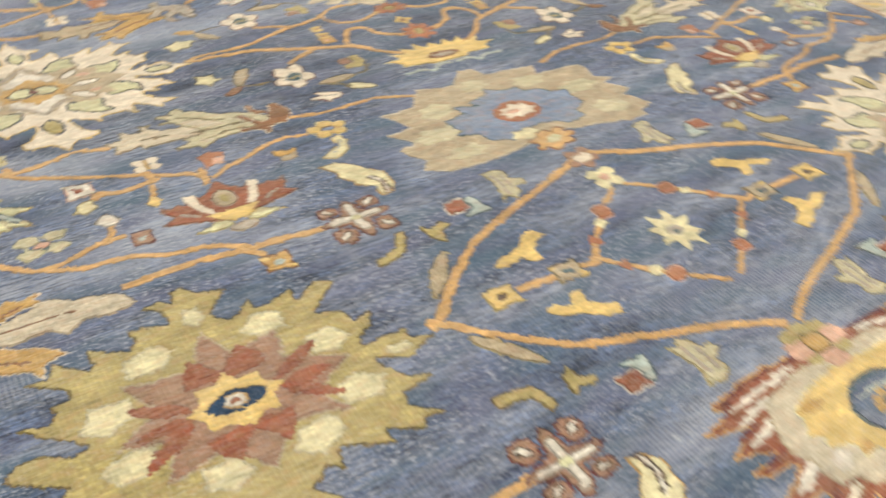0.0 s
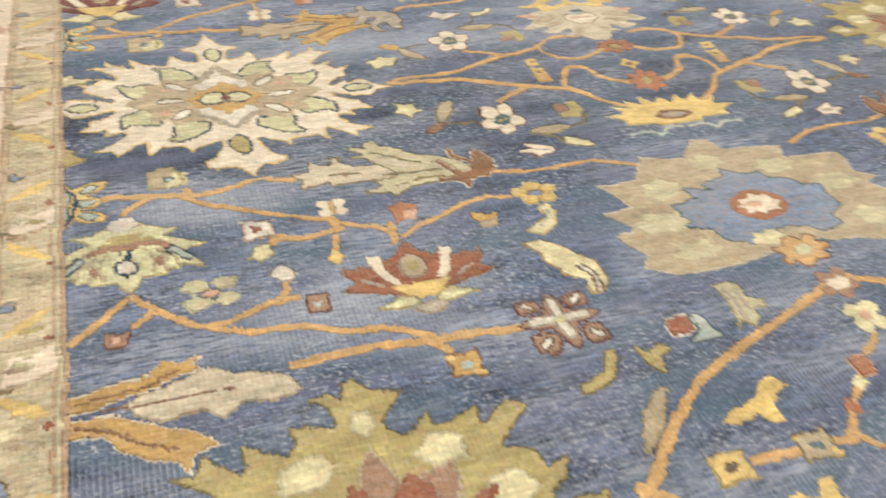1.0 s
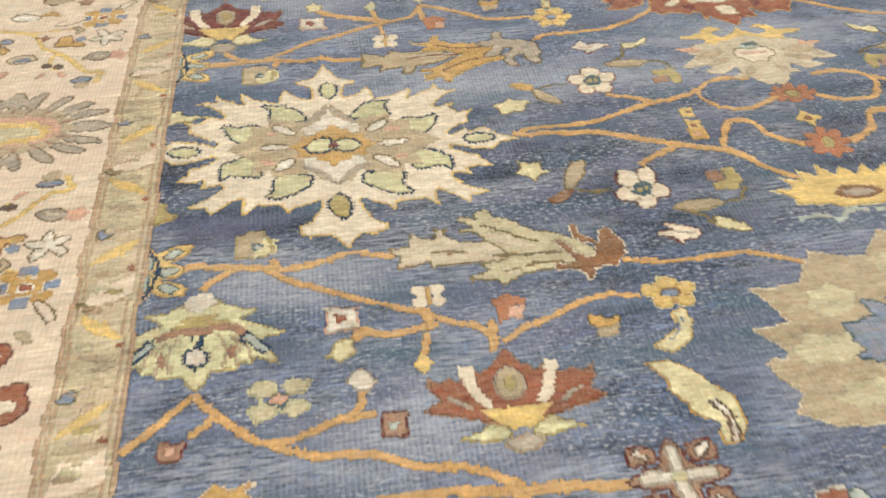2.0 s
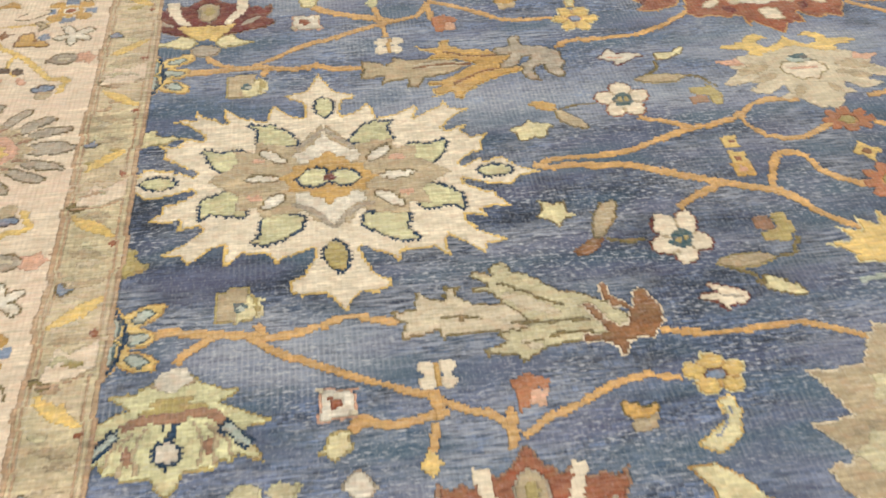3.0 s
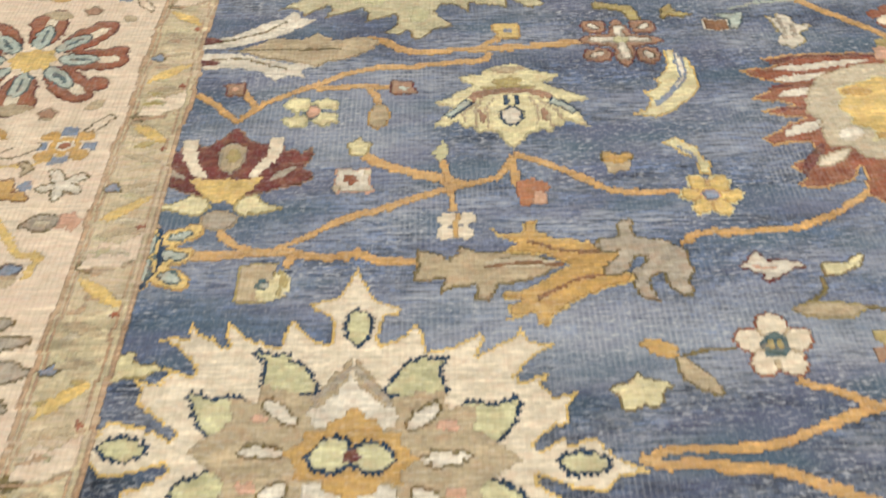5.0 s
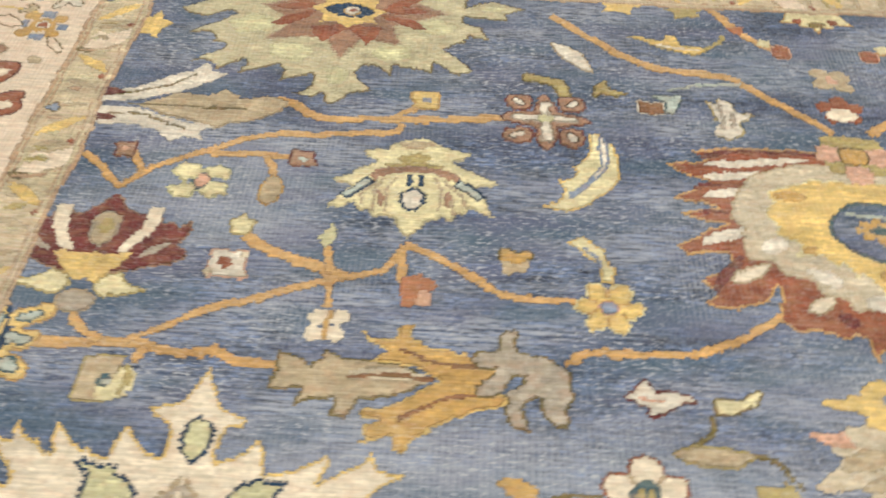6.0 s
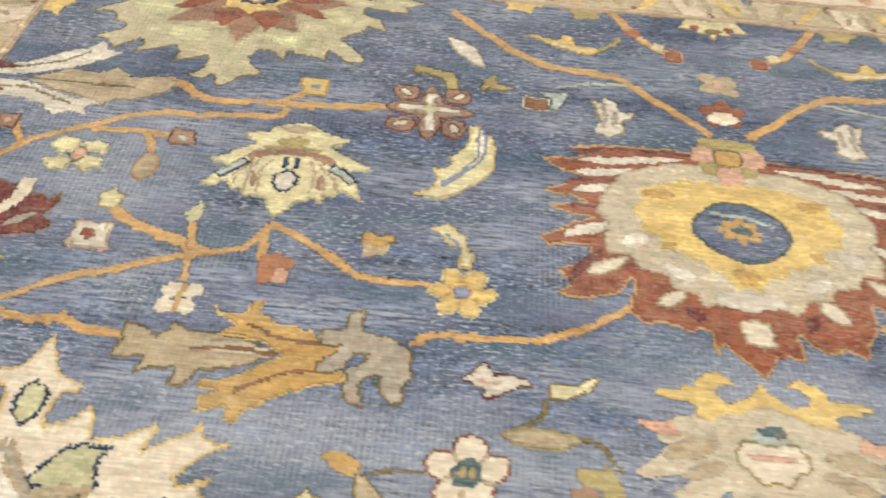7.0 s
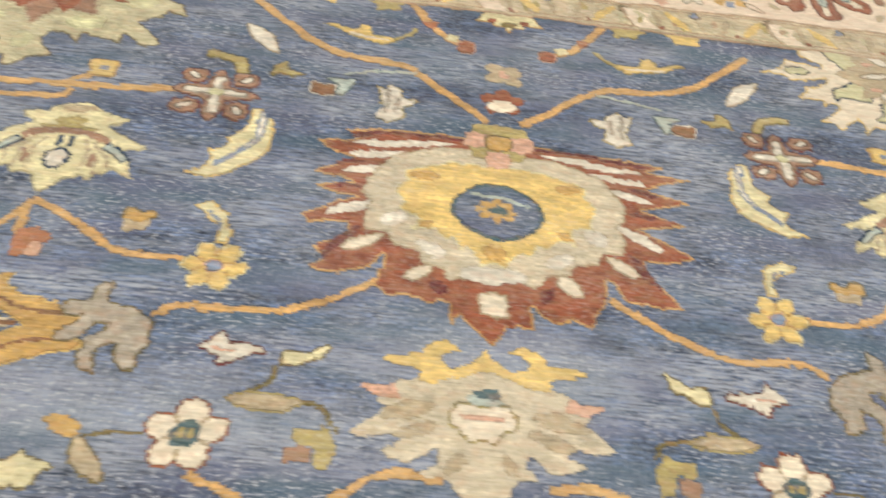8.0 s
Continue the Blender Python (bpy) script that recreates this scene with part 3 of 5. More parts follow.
def fan(d, u, v, s, f=1, petal="lime", rim="pale", tall=1.0):
    """A fan palmette, opening away from its stem at the foot."""
    m = Motif("fan_palmette", "lime fan palmette with blue outlined lobes and a brown band", d)

    def lay(pts, a=1):
        return shift(pts, u, v, a * s, f * s * tall)

    m.put("petal", petal, lay(both([(0, .082), (.014, .078), (.028, .069), (.040, .060), (.070, .052), (.062, .042), (.048, .034), (.079, .015), (.104, .003), (.092, -.005), (.076, -.007), (.092, -.033), (.098, -.053), (.082, -.047), (.071, -.038),
                                (.065, -.053), (.054, -.050), (.047, -.061), (.032, -.060), (.017, -.063), (.010, -.079), (0, -.091)])), edge=rim)
    m.put("crest", "taupe", lay(ell(0, .066, .022, .008)))
    m.put("crest_shadow", "olive", lay(ell(0, .040, .022, .008)), lay(ell(0, .028, .036, .005)))
    m.put("band", "rose_brown", lay(ribbon([(-.052, .004), (-.033, .017), (0, .018), (.033, .017), (.052, .004)], .013)))
    m.put("rib", "taupe", *[lay(ribbon(p, w), a) for a in (-1, 1) for p, w in (([(.022, .006), (.032, -.018), (.032, -.054)], .004), ([(.034, .004), (.046, -.016), (.048, -.052)], .004), ([(.044, -.004), (.060, -.022), (.064, -.042)], .004))])
    m.put("blush", "rose_brown", *[lay(ell(.040, -.030, .004, .014), a) for a in (-1, 1)])
    m.put("lobe", "mist", *[lay(ribbon([(.054, 0), (.068, -.013), (.082, -.027)], .008), a) for a in (-1, 1)], edge="navy")
    m.put("heart", "white", lay(ell(0, -.031, .011, .014)), edge="navy", edge_role="heart_ring")
    m.put("stalk", "navy", lay(ribbon([(-.006, .010), (-.006, -.012)], .004)), lay(ribbon([(.006, .010), (.006, -.012)], .004)))


def cross_flower(d, u, v, s=1.0):
    m = Motif("cross_flower", "maroon eight-lobed cross flower with white bars", d)
    corners = [(a, b) for a in (-1, 1) for b in (-1, 1)]
    m.put("corner", "rose_brown", *[star(u + a * .035 * s, v + b * .034 * s, .022 * s, .020 * s, 4, .88, 45) for a, b in corners], edge="maroon")
    m.put("seed", "white", *[ell(u + a * .036 * s, v + b * .034 * s, .009 * s, .004 * s, a * b * 40) for a, b in corners], edge="dark", edge_role="seed_outline")
    m.put("petal", "rose_brown", shift(leaf(-.062, 0, .062, 0, .036, 0, .5), u, v, s, s), shift(leaf(0, -.062, 0, .054, .036, 0, .5), u, v, s, s), edge="maroon", edge_role="petal_outline")
    m.put("bar", "white", shift(ribbon([(-.044, 0), (.043, 0)], .011), u, v, s, s), shift(ribbon([(0, -.044), (0, .034)], .011), u, v, s, s), edge="grey", edge_role="bar_outline")
    m.put("heart", "sage", ell(u, v, .010 * s, .008 * s))


def gold_tulip(d):
    m = Motif("tulip_palmette", "long golden tulip palmette with a grey crown", d)
    m.put("tail", "taupe", [(.300, .242), (.300, .258), (.319, .254), (.333, .245), (.347, .251), (.349, .263), (.366, .254), (.397, .252), (.426, .249), (.463, .236), (.439, .217), (.415, .208), (.390, .205), (.379, .182), (.364, .185),
                            (.366, .204), (.339, .202), (.326, .190), (.325, .204), (.329, .215), (.296, .210), (.296, .228)], edge="moss")
    m.put("petal", "ochre", [(.385, .290), (.392, .280), (.418, .281), (.422, .296), (.437, .300), (.436, .280), (.460, .270), (.492, .269), (.507, .260), (.528, .254), (.521, .234), (.504, .219), (.468, .235), (.447, .247), (.395, .251), (.412, .265), (.387, .277)],
          [(.390, .194), (.416, .197), (.440, .211), (.468, .234), (.505, .247), (.521, .234), (.534, .215), (.532, .206), (.508, .198), (.476, .178), (.445, .162), (.439, .144), (.426, .151), (.425, .168), (.409, .157), (.396, .156), (.399, .178), (.413, .182), (.393, .186)], edge="yellow")
    m.put("tail_fold", "shell", leaf(.372, .236, .460, .236, .014))
    m.put("vein", "brown", ribbon([(.424, .267), (.461, .256), (.492, .253), (.531, .253)], .004), ribbon([(.428, .184), (.451, .197), (.475, .210), (.505, .216), (.521, .217)], .005), ribbon([(.369, .230), (.417, .235), (.463, .235)], .004))
    m.put("crown", "grey", [(.494, .275), (.499, .266), (.529, .270), (.530, .290), (.545, .298), (.544, .272), (.571, .268), (.589, .257), (.599, .246), (.600, .214), (.591, .205), (.596, .189), (.584, .189), (.573, .201), (.571, .223), (.554, .212),
                            (.548, .200), (.555, .182), (.540, .185), (.536, .198), (.536, .221), (.554, .234), (.554, .247), (.541, .246), (.531, .226), (.521, .217), (.507, .216), (.508, .228), (.528, .254), (.505, .254)], edge="moss")


def pale_tulip(d):
    m = Motif("tulip_palmette", "long pale green tulip palmette with a brown crown", d)
    m.put("tail", "shell", [(.302, .186), (.310, .194), (.331, .191), (.333, .166), (.343, .176), (.366, .182), (.370, .162), (.386, .164), (.384, .179), (.402, .191), (.438, .197), (.480, .225), (.437, .240), (.409, .235), (.361, .234), (.358, .248),
                            (.355, .224), (.334, .232), (.308, .235), (.314, .212), (.302, .204)], edge="moss")
    m.put("petal", "pale", [(.399, .138), (.416, .141), (.425, .151), (.424, .136), (.442, .130), (.452, .150), (.481, .161), (.504, .178), (.533, .193), (.550, .208), (.574, .229), (.569, .244), (.547, .248), (.519, .262), (.478, .262), (.457, .273),
                            (.442, .289), (.436, .275), (.400, .273), (.401, .260), (.428, .250), (.416, .238), (.460, .226), (.433, .196), (.422, .179), (.401, .174), (.404, .168), (.420, .166), (.401, .149)], edge="moss")
    m.put("fold", "shell", leaf(.430, .182, .500, .214, .018), leaf(.440, .250, .470, .262, .012))
    m.put("vein", "moss", ribbon([(.429, .167), (.459, .180), (.505, .203)], .004), ribbon([(.354, .208), (.405, .212)], .004), ribbon([(.431, .221), (.470, .224), (.527, .231)], .005), ribbon([(.479, .245), (.526, .247)], .005), ribbon([(.437, .256), (.476, .247)], .003))
    m.put("crown", "brown", [(.522, .206), (.533, .207), (.543, .227), (.556, .242), (.570, .243), (.576, .226), (.574, .217), (.555, .213), (.549, .193), (.554, .178), (.558, .198), (.582, .218), (.587, .193), (.598, .187), (.607, .207), (.608, .232),
                             (.609, .244), (.596, .260), (.561, .266), (.557, .289), (.549, .286), (.546, .265), (.517, .262), (.515, .252), (.547, .250), (.541, .239), (.532, .223)], edge="ivory")


def side_palm(d, tail, petal, rib):
    """A leaf spray that grows from the side border."""
    m = Motif("leaf_spray", "%s leaf spray growing from the border" % ("golden and grey" if petal == "ochre" else "taupe and white"), d)
    m.put("tail", tail, [(.045, .632), (.090, .662), (.130, .656), (.150, .672), (.176, .656), (.206, .664), (.240, .654), (.236, .634), (.214, .620), (.190, .606), (.170, .604), (.150, .586), (.120, .604), (.080, .612)], edge="taupe")
    m.put("petal", petal, [(-.01, .658), (.030, .664), (.078, .702), (.100, .708), (.112, .726), (.120, .706), (.144, .702), (.128, .684), (.090, .662), (.04, .640), (-.01, .634)],
          [(-.01, .628), (.03, .626), (.084, .610), (.120, .598), (.146, .592), (.132, .580), (.140, .564), (.114, .574), (.100, .562), (.080, .584), (.030, .592), (-.01, .594)], edge=None if rib == "moss" else "ivory")
    m.put("vein", rib, ribbon([(.00, .646), (.050, .664), (.104, .698)], .004), ribbon([(.00, .612), (.060, .608), (.116, .588)], .004), ribbon([(.03, .632), (.10, .632), (.19, .636)], .004))
    if rib == "moss":
        m.put("tip", "maroon", [(-.01, .660), (.014, .662), (.022, .655), (.006, .646), (-.01, .648)], [(-.01, .612), (.010, .612), (.022, .602), (-.01, .598)])


for d in ALL:
    edge_rosette(d)
    cross_flower(d, *((.579, .641) if d[0] == "A" else (.573, .630, .94)))
    if d[0] in "AC":
        gold_tulip(d)
        fan(d, .417, .513, 1.0)
        lotus(d, .066, .402, 1.0, "maroon", ("yellow", "lime"))
        side_palm(d, "taupe", "white", "moss")
    else:
        pale_tulip(d)
        lotus(raw(d), .424, .472, .95, "rust", ("yellow", "sage"), -1, .78)
        fan(raw(d), .071, .351, .95, -1, "sage", "olive", .86)
        Motif("bud", "white round bud above the fan palmette", raw(d)).put("petal", "white", star(.070, .291, .020, .017, 5, .8, 90))
        side_palm(d, "shell", "ochre", "brown")
        square_flower(.433, .641, .022, "ochre", "mist", (raw(d),), edge="brown", label="ochre flower with a white eye")


def ivory_palmette(d, u, v):
    """Woven a little askew: its cross axis falls away from the side border."""
    m = Motif("ivory_palmette", "large ivory palmette with green petals outlined in navy", d)

    def lay(pts, a=1, b=1):
        p = np.asarray(pts, float).reshape(-1, 2) * (a, b)
        return np.stack([u + p[:, 0] - .036 * p[:, 1], v + p[:, 1] - .045 * p[:, 0]], 1)

    upper = [(0, .227), (.010, .205), (.021, .184), (.049, .176), (.042, .165), (.027, .160), (.023, .146), (.025, .123), (.042, .128), (.055, .139),
             (.066, .155), (.074, .138), (.076, .118), (.103, .124), (.120, .135), (.135, .150), (.136, .135), (.128, .114), (.148, .129),
             (.163, .137), (.172, .150), (.175, .131), (.203, .127), (.183, .115), (.169, .101), (.160, .090), (.163, .081), (.192, .092),
             (.185, .079), (.197, .068), (.224, .076), (.210, .059), (.209, .042), (.196, .037), (.172, .019), (.175, .009), (.194, .022),
             (.210, .022), (.231, .030), (.246, .009)]
    lower = [(.282, -.008), (.246, -.015), (.232, -.029), (.210, -.027), (.184, -.018), (.172, -.014), (.171, -.022), (.184, -.032), (.210, -.042),
             (.212, -.055), (.227, -.071), (.189, -.070), (.191, -.086), (.181, -.081), (.165, -.081), (.163, -.089), (.179, -.106), (.211, -.125),
             (.184, -.126), (.176, -.145), (.161, -.130), (.136, -.114), (.134, -.121), (.135, -.148), (.128, -.143), (.116, -.130), (.088, -.130),
             (.079, -.137), (.072, -.154), (.066, -.142), (.044, -.132), (.028, -.123), (.030, -.141), (.041, -.166), (.059, -.177), (.058, -.190),
             (.043, -.196), (.023, -.192), (.017, -.199), (.002, -.223)]
    right = np.array(upper + lower)
    m.put("petal", "ivory", lay(np.vstack([right, (right * (-1, 1))[::-1]])), edge="yellow", edge_role="rim")
    for g in ([(.101, .111), (.070, .106), (.049, .096), (.035, .076), (.034, .068), (.063, .063), (.090, .068), (.088, .102)],
              [(.162, .064), (.158, .046), (.145, .025), (.131, .010), (.101, .014), (.104, .047), (.107, .059), (.140, .057)],
              [(.165, -.038), (.165, -.069), (.155, -.059), (.131, -.063), (.110, -.066), (.107, -.044), (.123, -.015), (.146, -.029)],
              [(.092, -.074), (.093, -.099), (.106, -.113), (.086, -.115), (.059, -.104), (.040, -.090), (.037, -.073), (.062, -.065), (.080, -.068)]):
        m.put("green_petal", "sage", lay(g), lay(g, -1), edge="navy", edge_role="petal_outline")
    star_tips = [(.158, 0), (.116, .030), (.122, .058), (.092, .052), (.092, .070), (.056, .066), (.034, .062), (.018, .088), (0, .112)]
    half = star_tips + [(x, -y) for x, y in star_tips[::-1][1:]]
    m.put("star", "taupe", lay(np.vstack([half, (np.array(half) * (-1, 1))[::-1]])))
    m.put("star_rib", "grey", lay(ribbon([(0, .098), (.018, .076), (.036, .056), (.040, .034)], .006)), lay(ribbon([(0, .098), (.018, .076), (.036, .056), (.040, .034)], .006), -1),
          lay(ribbon([(0, .092), (.016, .074), (.036, .056), (.050, .050)], .007), 1, -1), lay(ribbon([(0, .092), (.016, .074), (.036, .056), (.050, .050)], .007), -1, -1))
    m.put("dart", "white", *[lay(leaf(.062, 0, .112, 0, .011), a) for a in (-1, 1)], *[lay(leaf(.056, .030, .088, .056, .015), a, b) for a in (-1, 1) for b in (-1, 1)], edge="moss", edge_role="dart_outline")
    m.put("blush", "pink", *[lay(ell(.094, .034, .010, .006), a, b) for a in (-1, 1) for b in (-1, 1)])
    m.put("crest", "white", *[lay(both([(0, .086), (.012, .070), (.030, .052), (.046, .046), (.040, .028), (0, .03)]), 1, b) for b in (-1, 1)])
    m.put("core", "ochre", lay(both([(0, .056), (.010, .040), (.026, .034), (.030, .024), (.050, .026), (.048, .012), (.066, 0), (.048, -.014), (.050, -.028), (.028, -.026), (.024, -.036), (.010, -.040), (0, -.054)])))
    m.put("eye", "sage", lay(leaf(-.040, -.003, .002, 0, .028, 0, .6)), lay(leaf(-.002, 0, .040, -.003, .028, 0, .6)), edge="navy", edge_role="eye_outline")
    m.put("pupil", "maroon", lay(ell(0, -.001, .009, .006)))
    m.put("top_drop", "sage", lay(ell(.002, .147, .010, .022)), edge="navy", edge_role="drop_outline")
    m.put("bottom_drop", "olive", lay(ell(-.001, -.138, .013, .023)), edge="navy", edge_role="drop_outline")
    m.put("side_drop", "sage", *[lay(leaf(a * .240, 0, a * .194, 0, .019, 0, .6)) for a in (-1, 1)], edge="navy", edge_role="drop_outline")


ivory_palmette("A", .2425, .0045)
ivory_palmette("AR", .292, .872)
ivory_palmette("BR", .292, .855)


def olive_palmette(d, u, v, f, petal="olive", inner="lime"):
    """f turns it over, so that the crowned end points to the rug's middle or away."""
    m = Motif("olive_palmette", "large olive palmette with a rust star and a navy eye", d)
    right = [(.004, -.221), (.020, -.199), (.053, -.188), (.036, -.168), (.022, -.152), (.036, -.133), (.055, -.138), (.075, -.158), (.075, -.134), (.095, -.135), (.131, -.148), (.131, -.122),
             (.164, -.147), (.188, -.133), (.170, -.113), (.141, -.088), (.172, -.074), (.178, -.052), (.208, -.058), (.193, -.031), (.170, -.021), (.166, -.004), (.203, -.009), (.229, -.010),
             (.227, .007), (.259, .022), (.242, .028), (.207, .041), (.168, .021), (.174, .043), (.192, .067), (.221, .077), (.202, .084), (.170, .088), (.169, .107), (.200, .138),
             (.176, .136), (.169, .147), (.126, .122), (.131, .146), (.116, .140), (.073, .123), (.069, .149), (.049, .138), (.030, .156), (.052, .178), (.020, .190), (0, .218)]
    left = [(-.020, .190), (-.052, .178), (-.030, .156), (-.049, .138), (-.069, .149), (-.073, .123), (-.126, .122), (-.131, .150), (-.168, .138), (-.160, .104), (-.205, .102), (-.190, .070), (-.226, .058),
            (-.190, .030), (-.251, -.012), (-.233, -.026), (-.205, -.028), (-.179, -.010), (-.162, -.020), (-.197, -.046), (-.226, -.074), (-.192, -.069), (-.183, -.083), (-.185, -.093), (-.162, -.093),
            (-.164, -.109), (-.207, -.141), (-.179, -.138), (-.169, -.158), (-.134, -.128), (-.128, -.135), (-.135, -.164), (-.085, -.139), (-.075, -.151), (-.079, -.176), (-.029, -.158), (-.032, -.184),
            (-.056, -.201), (-.027, -.208), (-.015, -.193), (-.010, -.215)]
    m.put("petal", petal, shift(np.array(right + left), u, v, 1, f), edge="moss", edge_role="rim")
    m.put("inner_petal", inner, *[shift(star(x, y, rx, ry, 5, .80, t, .10, k), u, v, 1, f) for k, (x, y, rx, ry, t) in enumerate(((0, -.156, .015, .022, 90), (.071, -.103, .034, .026, 40), (.128, -.036, .036, .024, 10),
          (-.071, -.108, .036, .026, 140), (-.134, -.044, .038, .025, 170), (-.128, .034, .034, .024, 190), (-.050, .094, .034, .026, 230), (.060, .094, .034, .026, 310), (.130, .054, .036, .024, 350), (.206, .018, .024, .010, 20)))],
          edge="sage" if petal == "pale" else "pale", edge_role="petal_edge")
    m.put("star", "rose_brown", shift(np.array([(0, -.124), (.022, -.072), (.080, -.086), (.070, -.038), (.146, .002), (.084, .034), (.112, .080), (.040, .062), (.002, .112),
                                                (-.040, .062), (-.110, .078), (-.080, .030), (-.138, .004), (-.084, -.030), (-.112, -.084), (-.030, -.068)]), u, v, 1, f), edge="taupe", edge_role="star_edge")
    m.put("dart", "rust", *[shift(both([(0, .050), (.016, .066), (.030, .084), (.046, .064), (.052, .040), (.026, .040), (0, .034)]), u, v, 1, b * f) for b in (-1, 1)],
          *[shift(leaf(.050, b * .006, .116, b * y, .020), u, v, a, f) for a in (-1, 1) for b, y in ((1, .004), (1, .052), (-1, .044))])
    m.put("core", "yellow", star(u, v, .058, .046, 8, .74, 0))
    m.put("eye", "navy", leaf(u - .040, v, u + .040, v, .036, 0, .6))
    m.put("pupil", "white", ell(u, v, .012, .009), edge="ochre").put("dot", "rust", ell(u, v, .006, .004))


olive_palmette("b", .2935, .847, 1)
olive_palmette("AR", .242, .003, 1)
olive_palmette("A", .292, .872, 1, "pale", "sage")


def sun_palmette(d, u, v):
    m = Motif("sun_palmette", "large rust-rayed palmette with a golden disc and a blue eye", d)
    left = [(-.038, .131), (-.087, .136), (-.139, .140), (-.211, .123), (-.188, .109), (-.248, .095), (-.216, .080), (-.188, .070), (-.243, .042), (-.206, .034), (-.186, .026), (-.239, .014), (-.223, .004), (-.176, .000),
            (-.243, -.039), (-.231, -.049), (-.182, -.050), (-.184, -.072), (-.222, -.095), (-.198, -.103), (-.219, -.121), (-.209, -.128), (-.183, -.127), (-.154, -.118), (-.144, -.102), (-.136, -.086),
            (-.137, -.110), (-.140, -.139), (-.121, -.159), (-.102, -.154), (-.086, -.154), (-.073, -.163), (-.064, -.154), (-.053, -.159), (-.049, -.187), (-.039, -.173), (-.029, -.185), (-.014, -.199)]
    right = [(0, -.214), (.015, -.190), (.024, -.182), (.045, -.187), (.043, -.150), (.071, -.172), (.093, -.165), (.115, -.176), (.137, -.132), (.135, -.095), (.151, -.108), (.162, -.129), (.193, -.137), (.230, -.133),
             (.198, -.096), (.186, -.058), (.215, -.059), (.252, -.049), (.212, -.018), (.186, -.006), (.254, .007), (.190, .030), (.265, .052), (.198, .070), (.266, .096), (.204, .103), (.232, .116), (.167, .130), (.047, .132), (0, .118)]
    m.put("ray", "rust", shift(np.array(left + right), u, v), edge="gold", edge_role="rim")
    m.put("dark_ray", "maroon", shift(ribbon([(-.046, .126), (-.090, .129), (-.139, .132), (-.192, .119)], .006), u, v), shift(ribbon([(.050, .126), (.110, .127), (.167, .123), (.208, .114)], .006), u, v), *[shift(leaf(x0, y0, x1, y1, w), u, v, a, 1) for a in (-1, 1) for x0, y0, x1, y1, w in ((.150, .128, .200, .112, .008), (.17, .070, .215, .060, .008), (.172, .022, .214, .016, .008), (.168, -.050, .206, -.112, .014), (.070, -.120, .060, -.146, .016))])
    m.put("stripe", "white", *[shift(leaf(x0, y0, x1, y1, w, 0, .5), u, v, a, 1) for a in (-1, 1) for x0, y0, x1, y1, w in ((.058, .117, .196, .102, .013), (.120, .091, .200, .078, .013), (.140, .064, .206, .044, .013), (.150, -.006, .214, -.036, .017))])
    m.put("spot", "ivory", shift(star(0, -.155, .021, .024, 4, .86, 45), u, v), *[shift(leaf(x0, y0, x1, y1, w, 0, .5), u, v, a, 1) for a in (-1, 1) for x0, y0, x1, y1, w in ((.074, -.100, .106, -.130, .022), (.138, -.060, .184, -.092, .018))], edge="taupe", edge_role="spot_edge")
    shell = [(0, .112), (.080, .108), (.138, .086), (.152, .066), (.170, .036), (.172, .008), (.160, -.008), (.166, -.032), (.162, -.056), (.134, -.056), (.128, -.076), (.098, -.082), (.092, -.096), (.064, -.104), (.052, -.126), (.030, -.116), (0, -.122)]
    m.put("shell", "shell", shift(both(shell), u, v), edge="taupe", edge_role="shell_edge")
    m.put("collar", "white", ell(u, v - .108, .040, .013), *[shift(ell(.128, -.030, .018, .012, -40), u, v, a, 1) for a in (-1, 1)], *[shift(ell(.080, -.076, .020, .010, 30), u, v, a, 1) for a in (-1, 1)])
    disc = [(0, .088), (.040, .084), (.074, .080), (.106, .066), (.124, .058), (.120, .042), (.136, .022), (.122, .004), (.126, -.012), (.098, -.022), (.102, -.046), (.078, -.044), (.066, -.060), (.054, -.056),
            (.044, -.074), (.028, -.070), (.014, -.094), (0, -.088)]
    m.put("disc", "yellow", shift(both(disc), u, v), edge="lime", edge_role="disc_edge")
    m.put("flare", "ochre", *[shift(leaf(x0, y0, x1, y1, w), u, v, a, 1) for a in (-1, 1) for x0, y0, x1, y1, w in ((.076, .052, .118, .052, .018), (.078, -.026, .098, -.040, .014), (.006, -.060, .004, -.084, .016))])
    m.put("eye", "blue", ell(u, v, .056, .044), edge="teal", knots=2, edge_role="eye_outline")
    m.put("glint", "mist", ribbon([(u - .036, v + .027), (u, v + .025), (u + .044, v + .016)], .006))
    m.put("flower", "ochre", rosette(u, v, .028, .022, 8, .35)).put("seed", "teal", ell(u, v, .012, .009))
    m = Motif("axis_quatrefoil", "pink and olive four-part flower on the rug's axis", d)
    q = v + .133
    m.put("corner", "olive", star(u, q, .050, .048, 4, .85, 45))
    m.put("petal", "pink", *[star(u + a * .032, q + b * .036, .021, .021, 4, .82, 45) for a, b in ((1, 0), (-1, 0), (0, -1))])
    m.put("heart", "ochre", star(u, q, .020, .020, 4, .85, 45), edge="moss", edge_role="heart_edge")


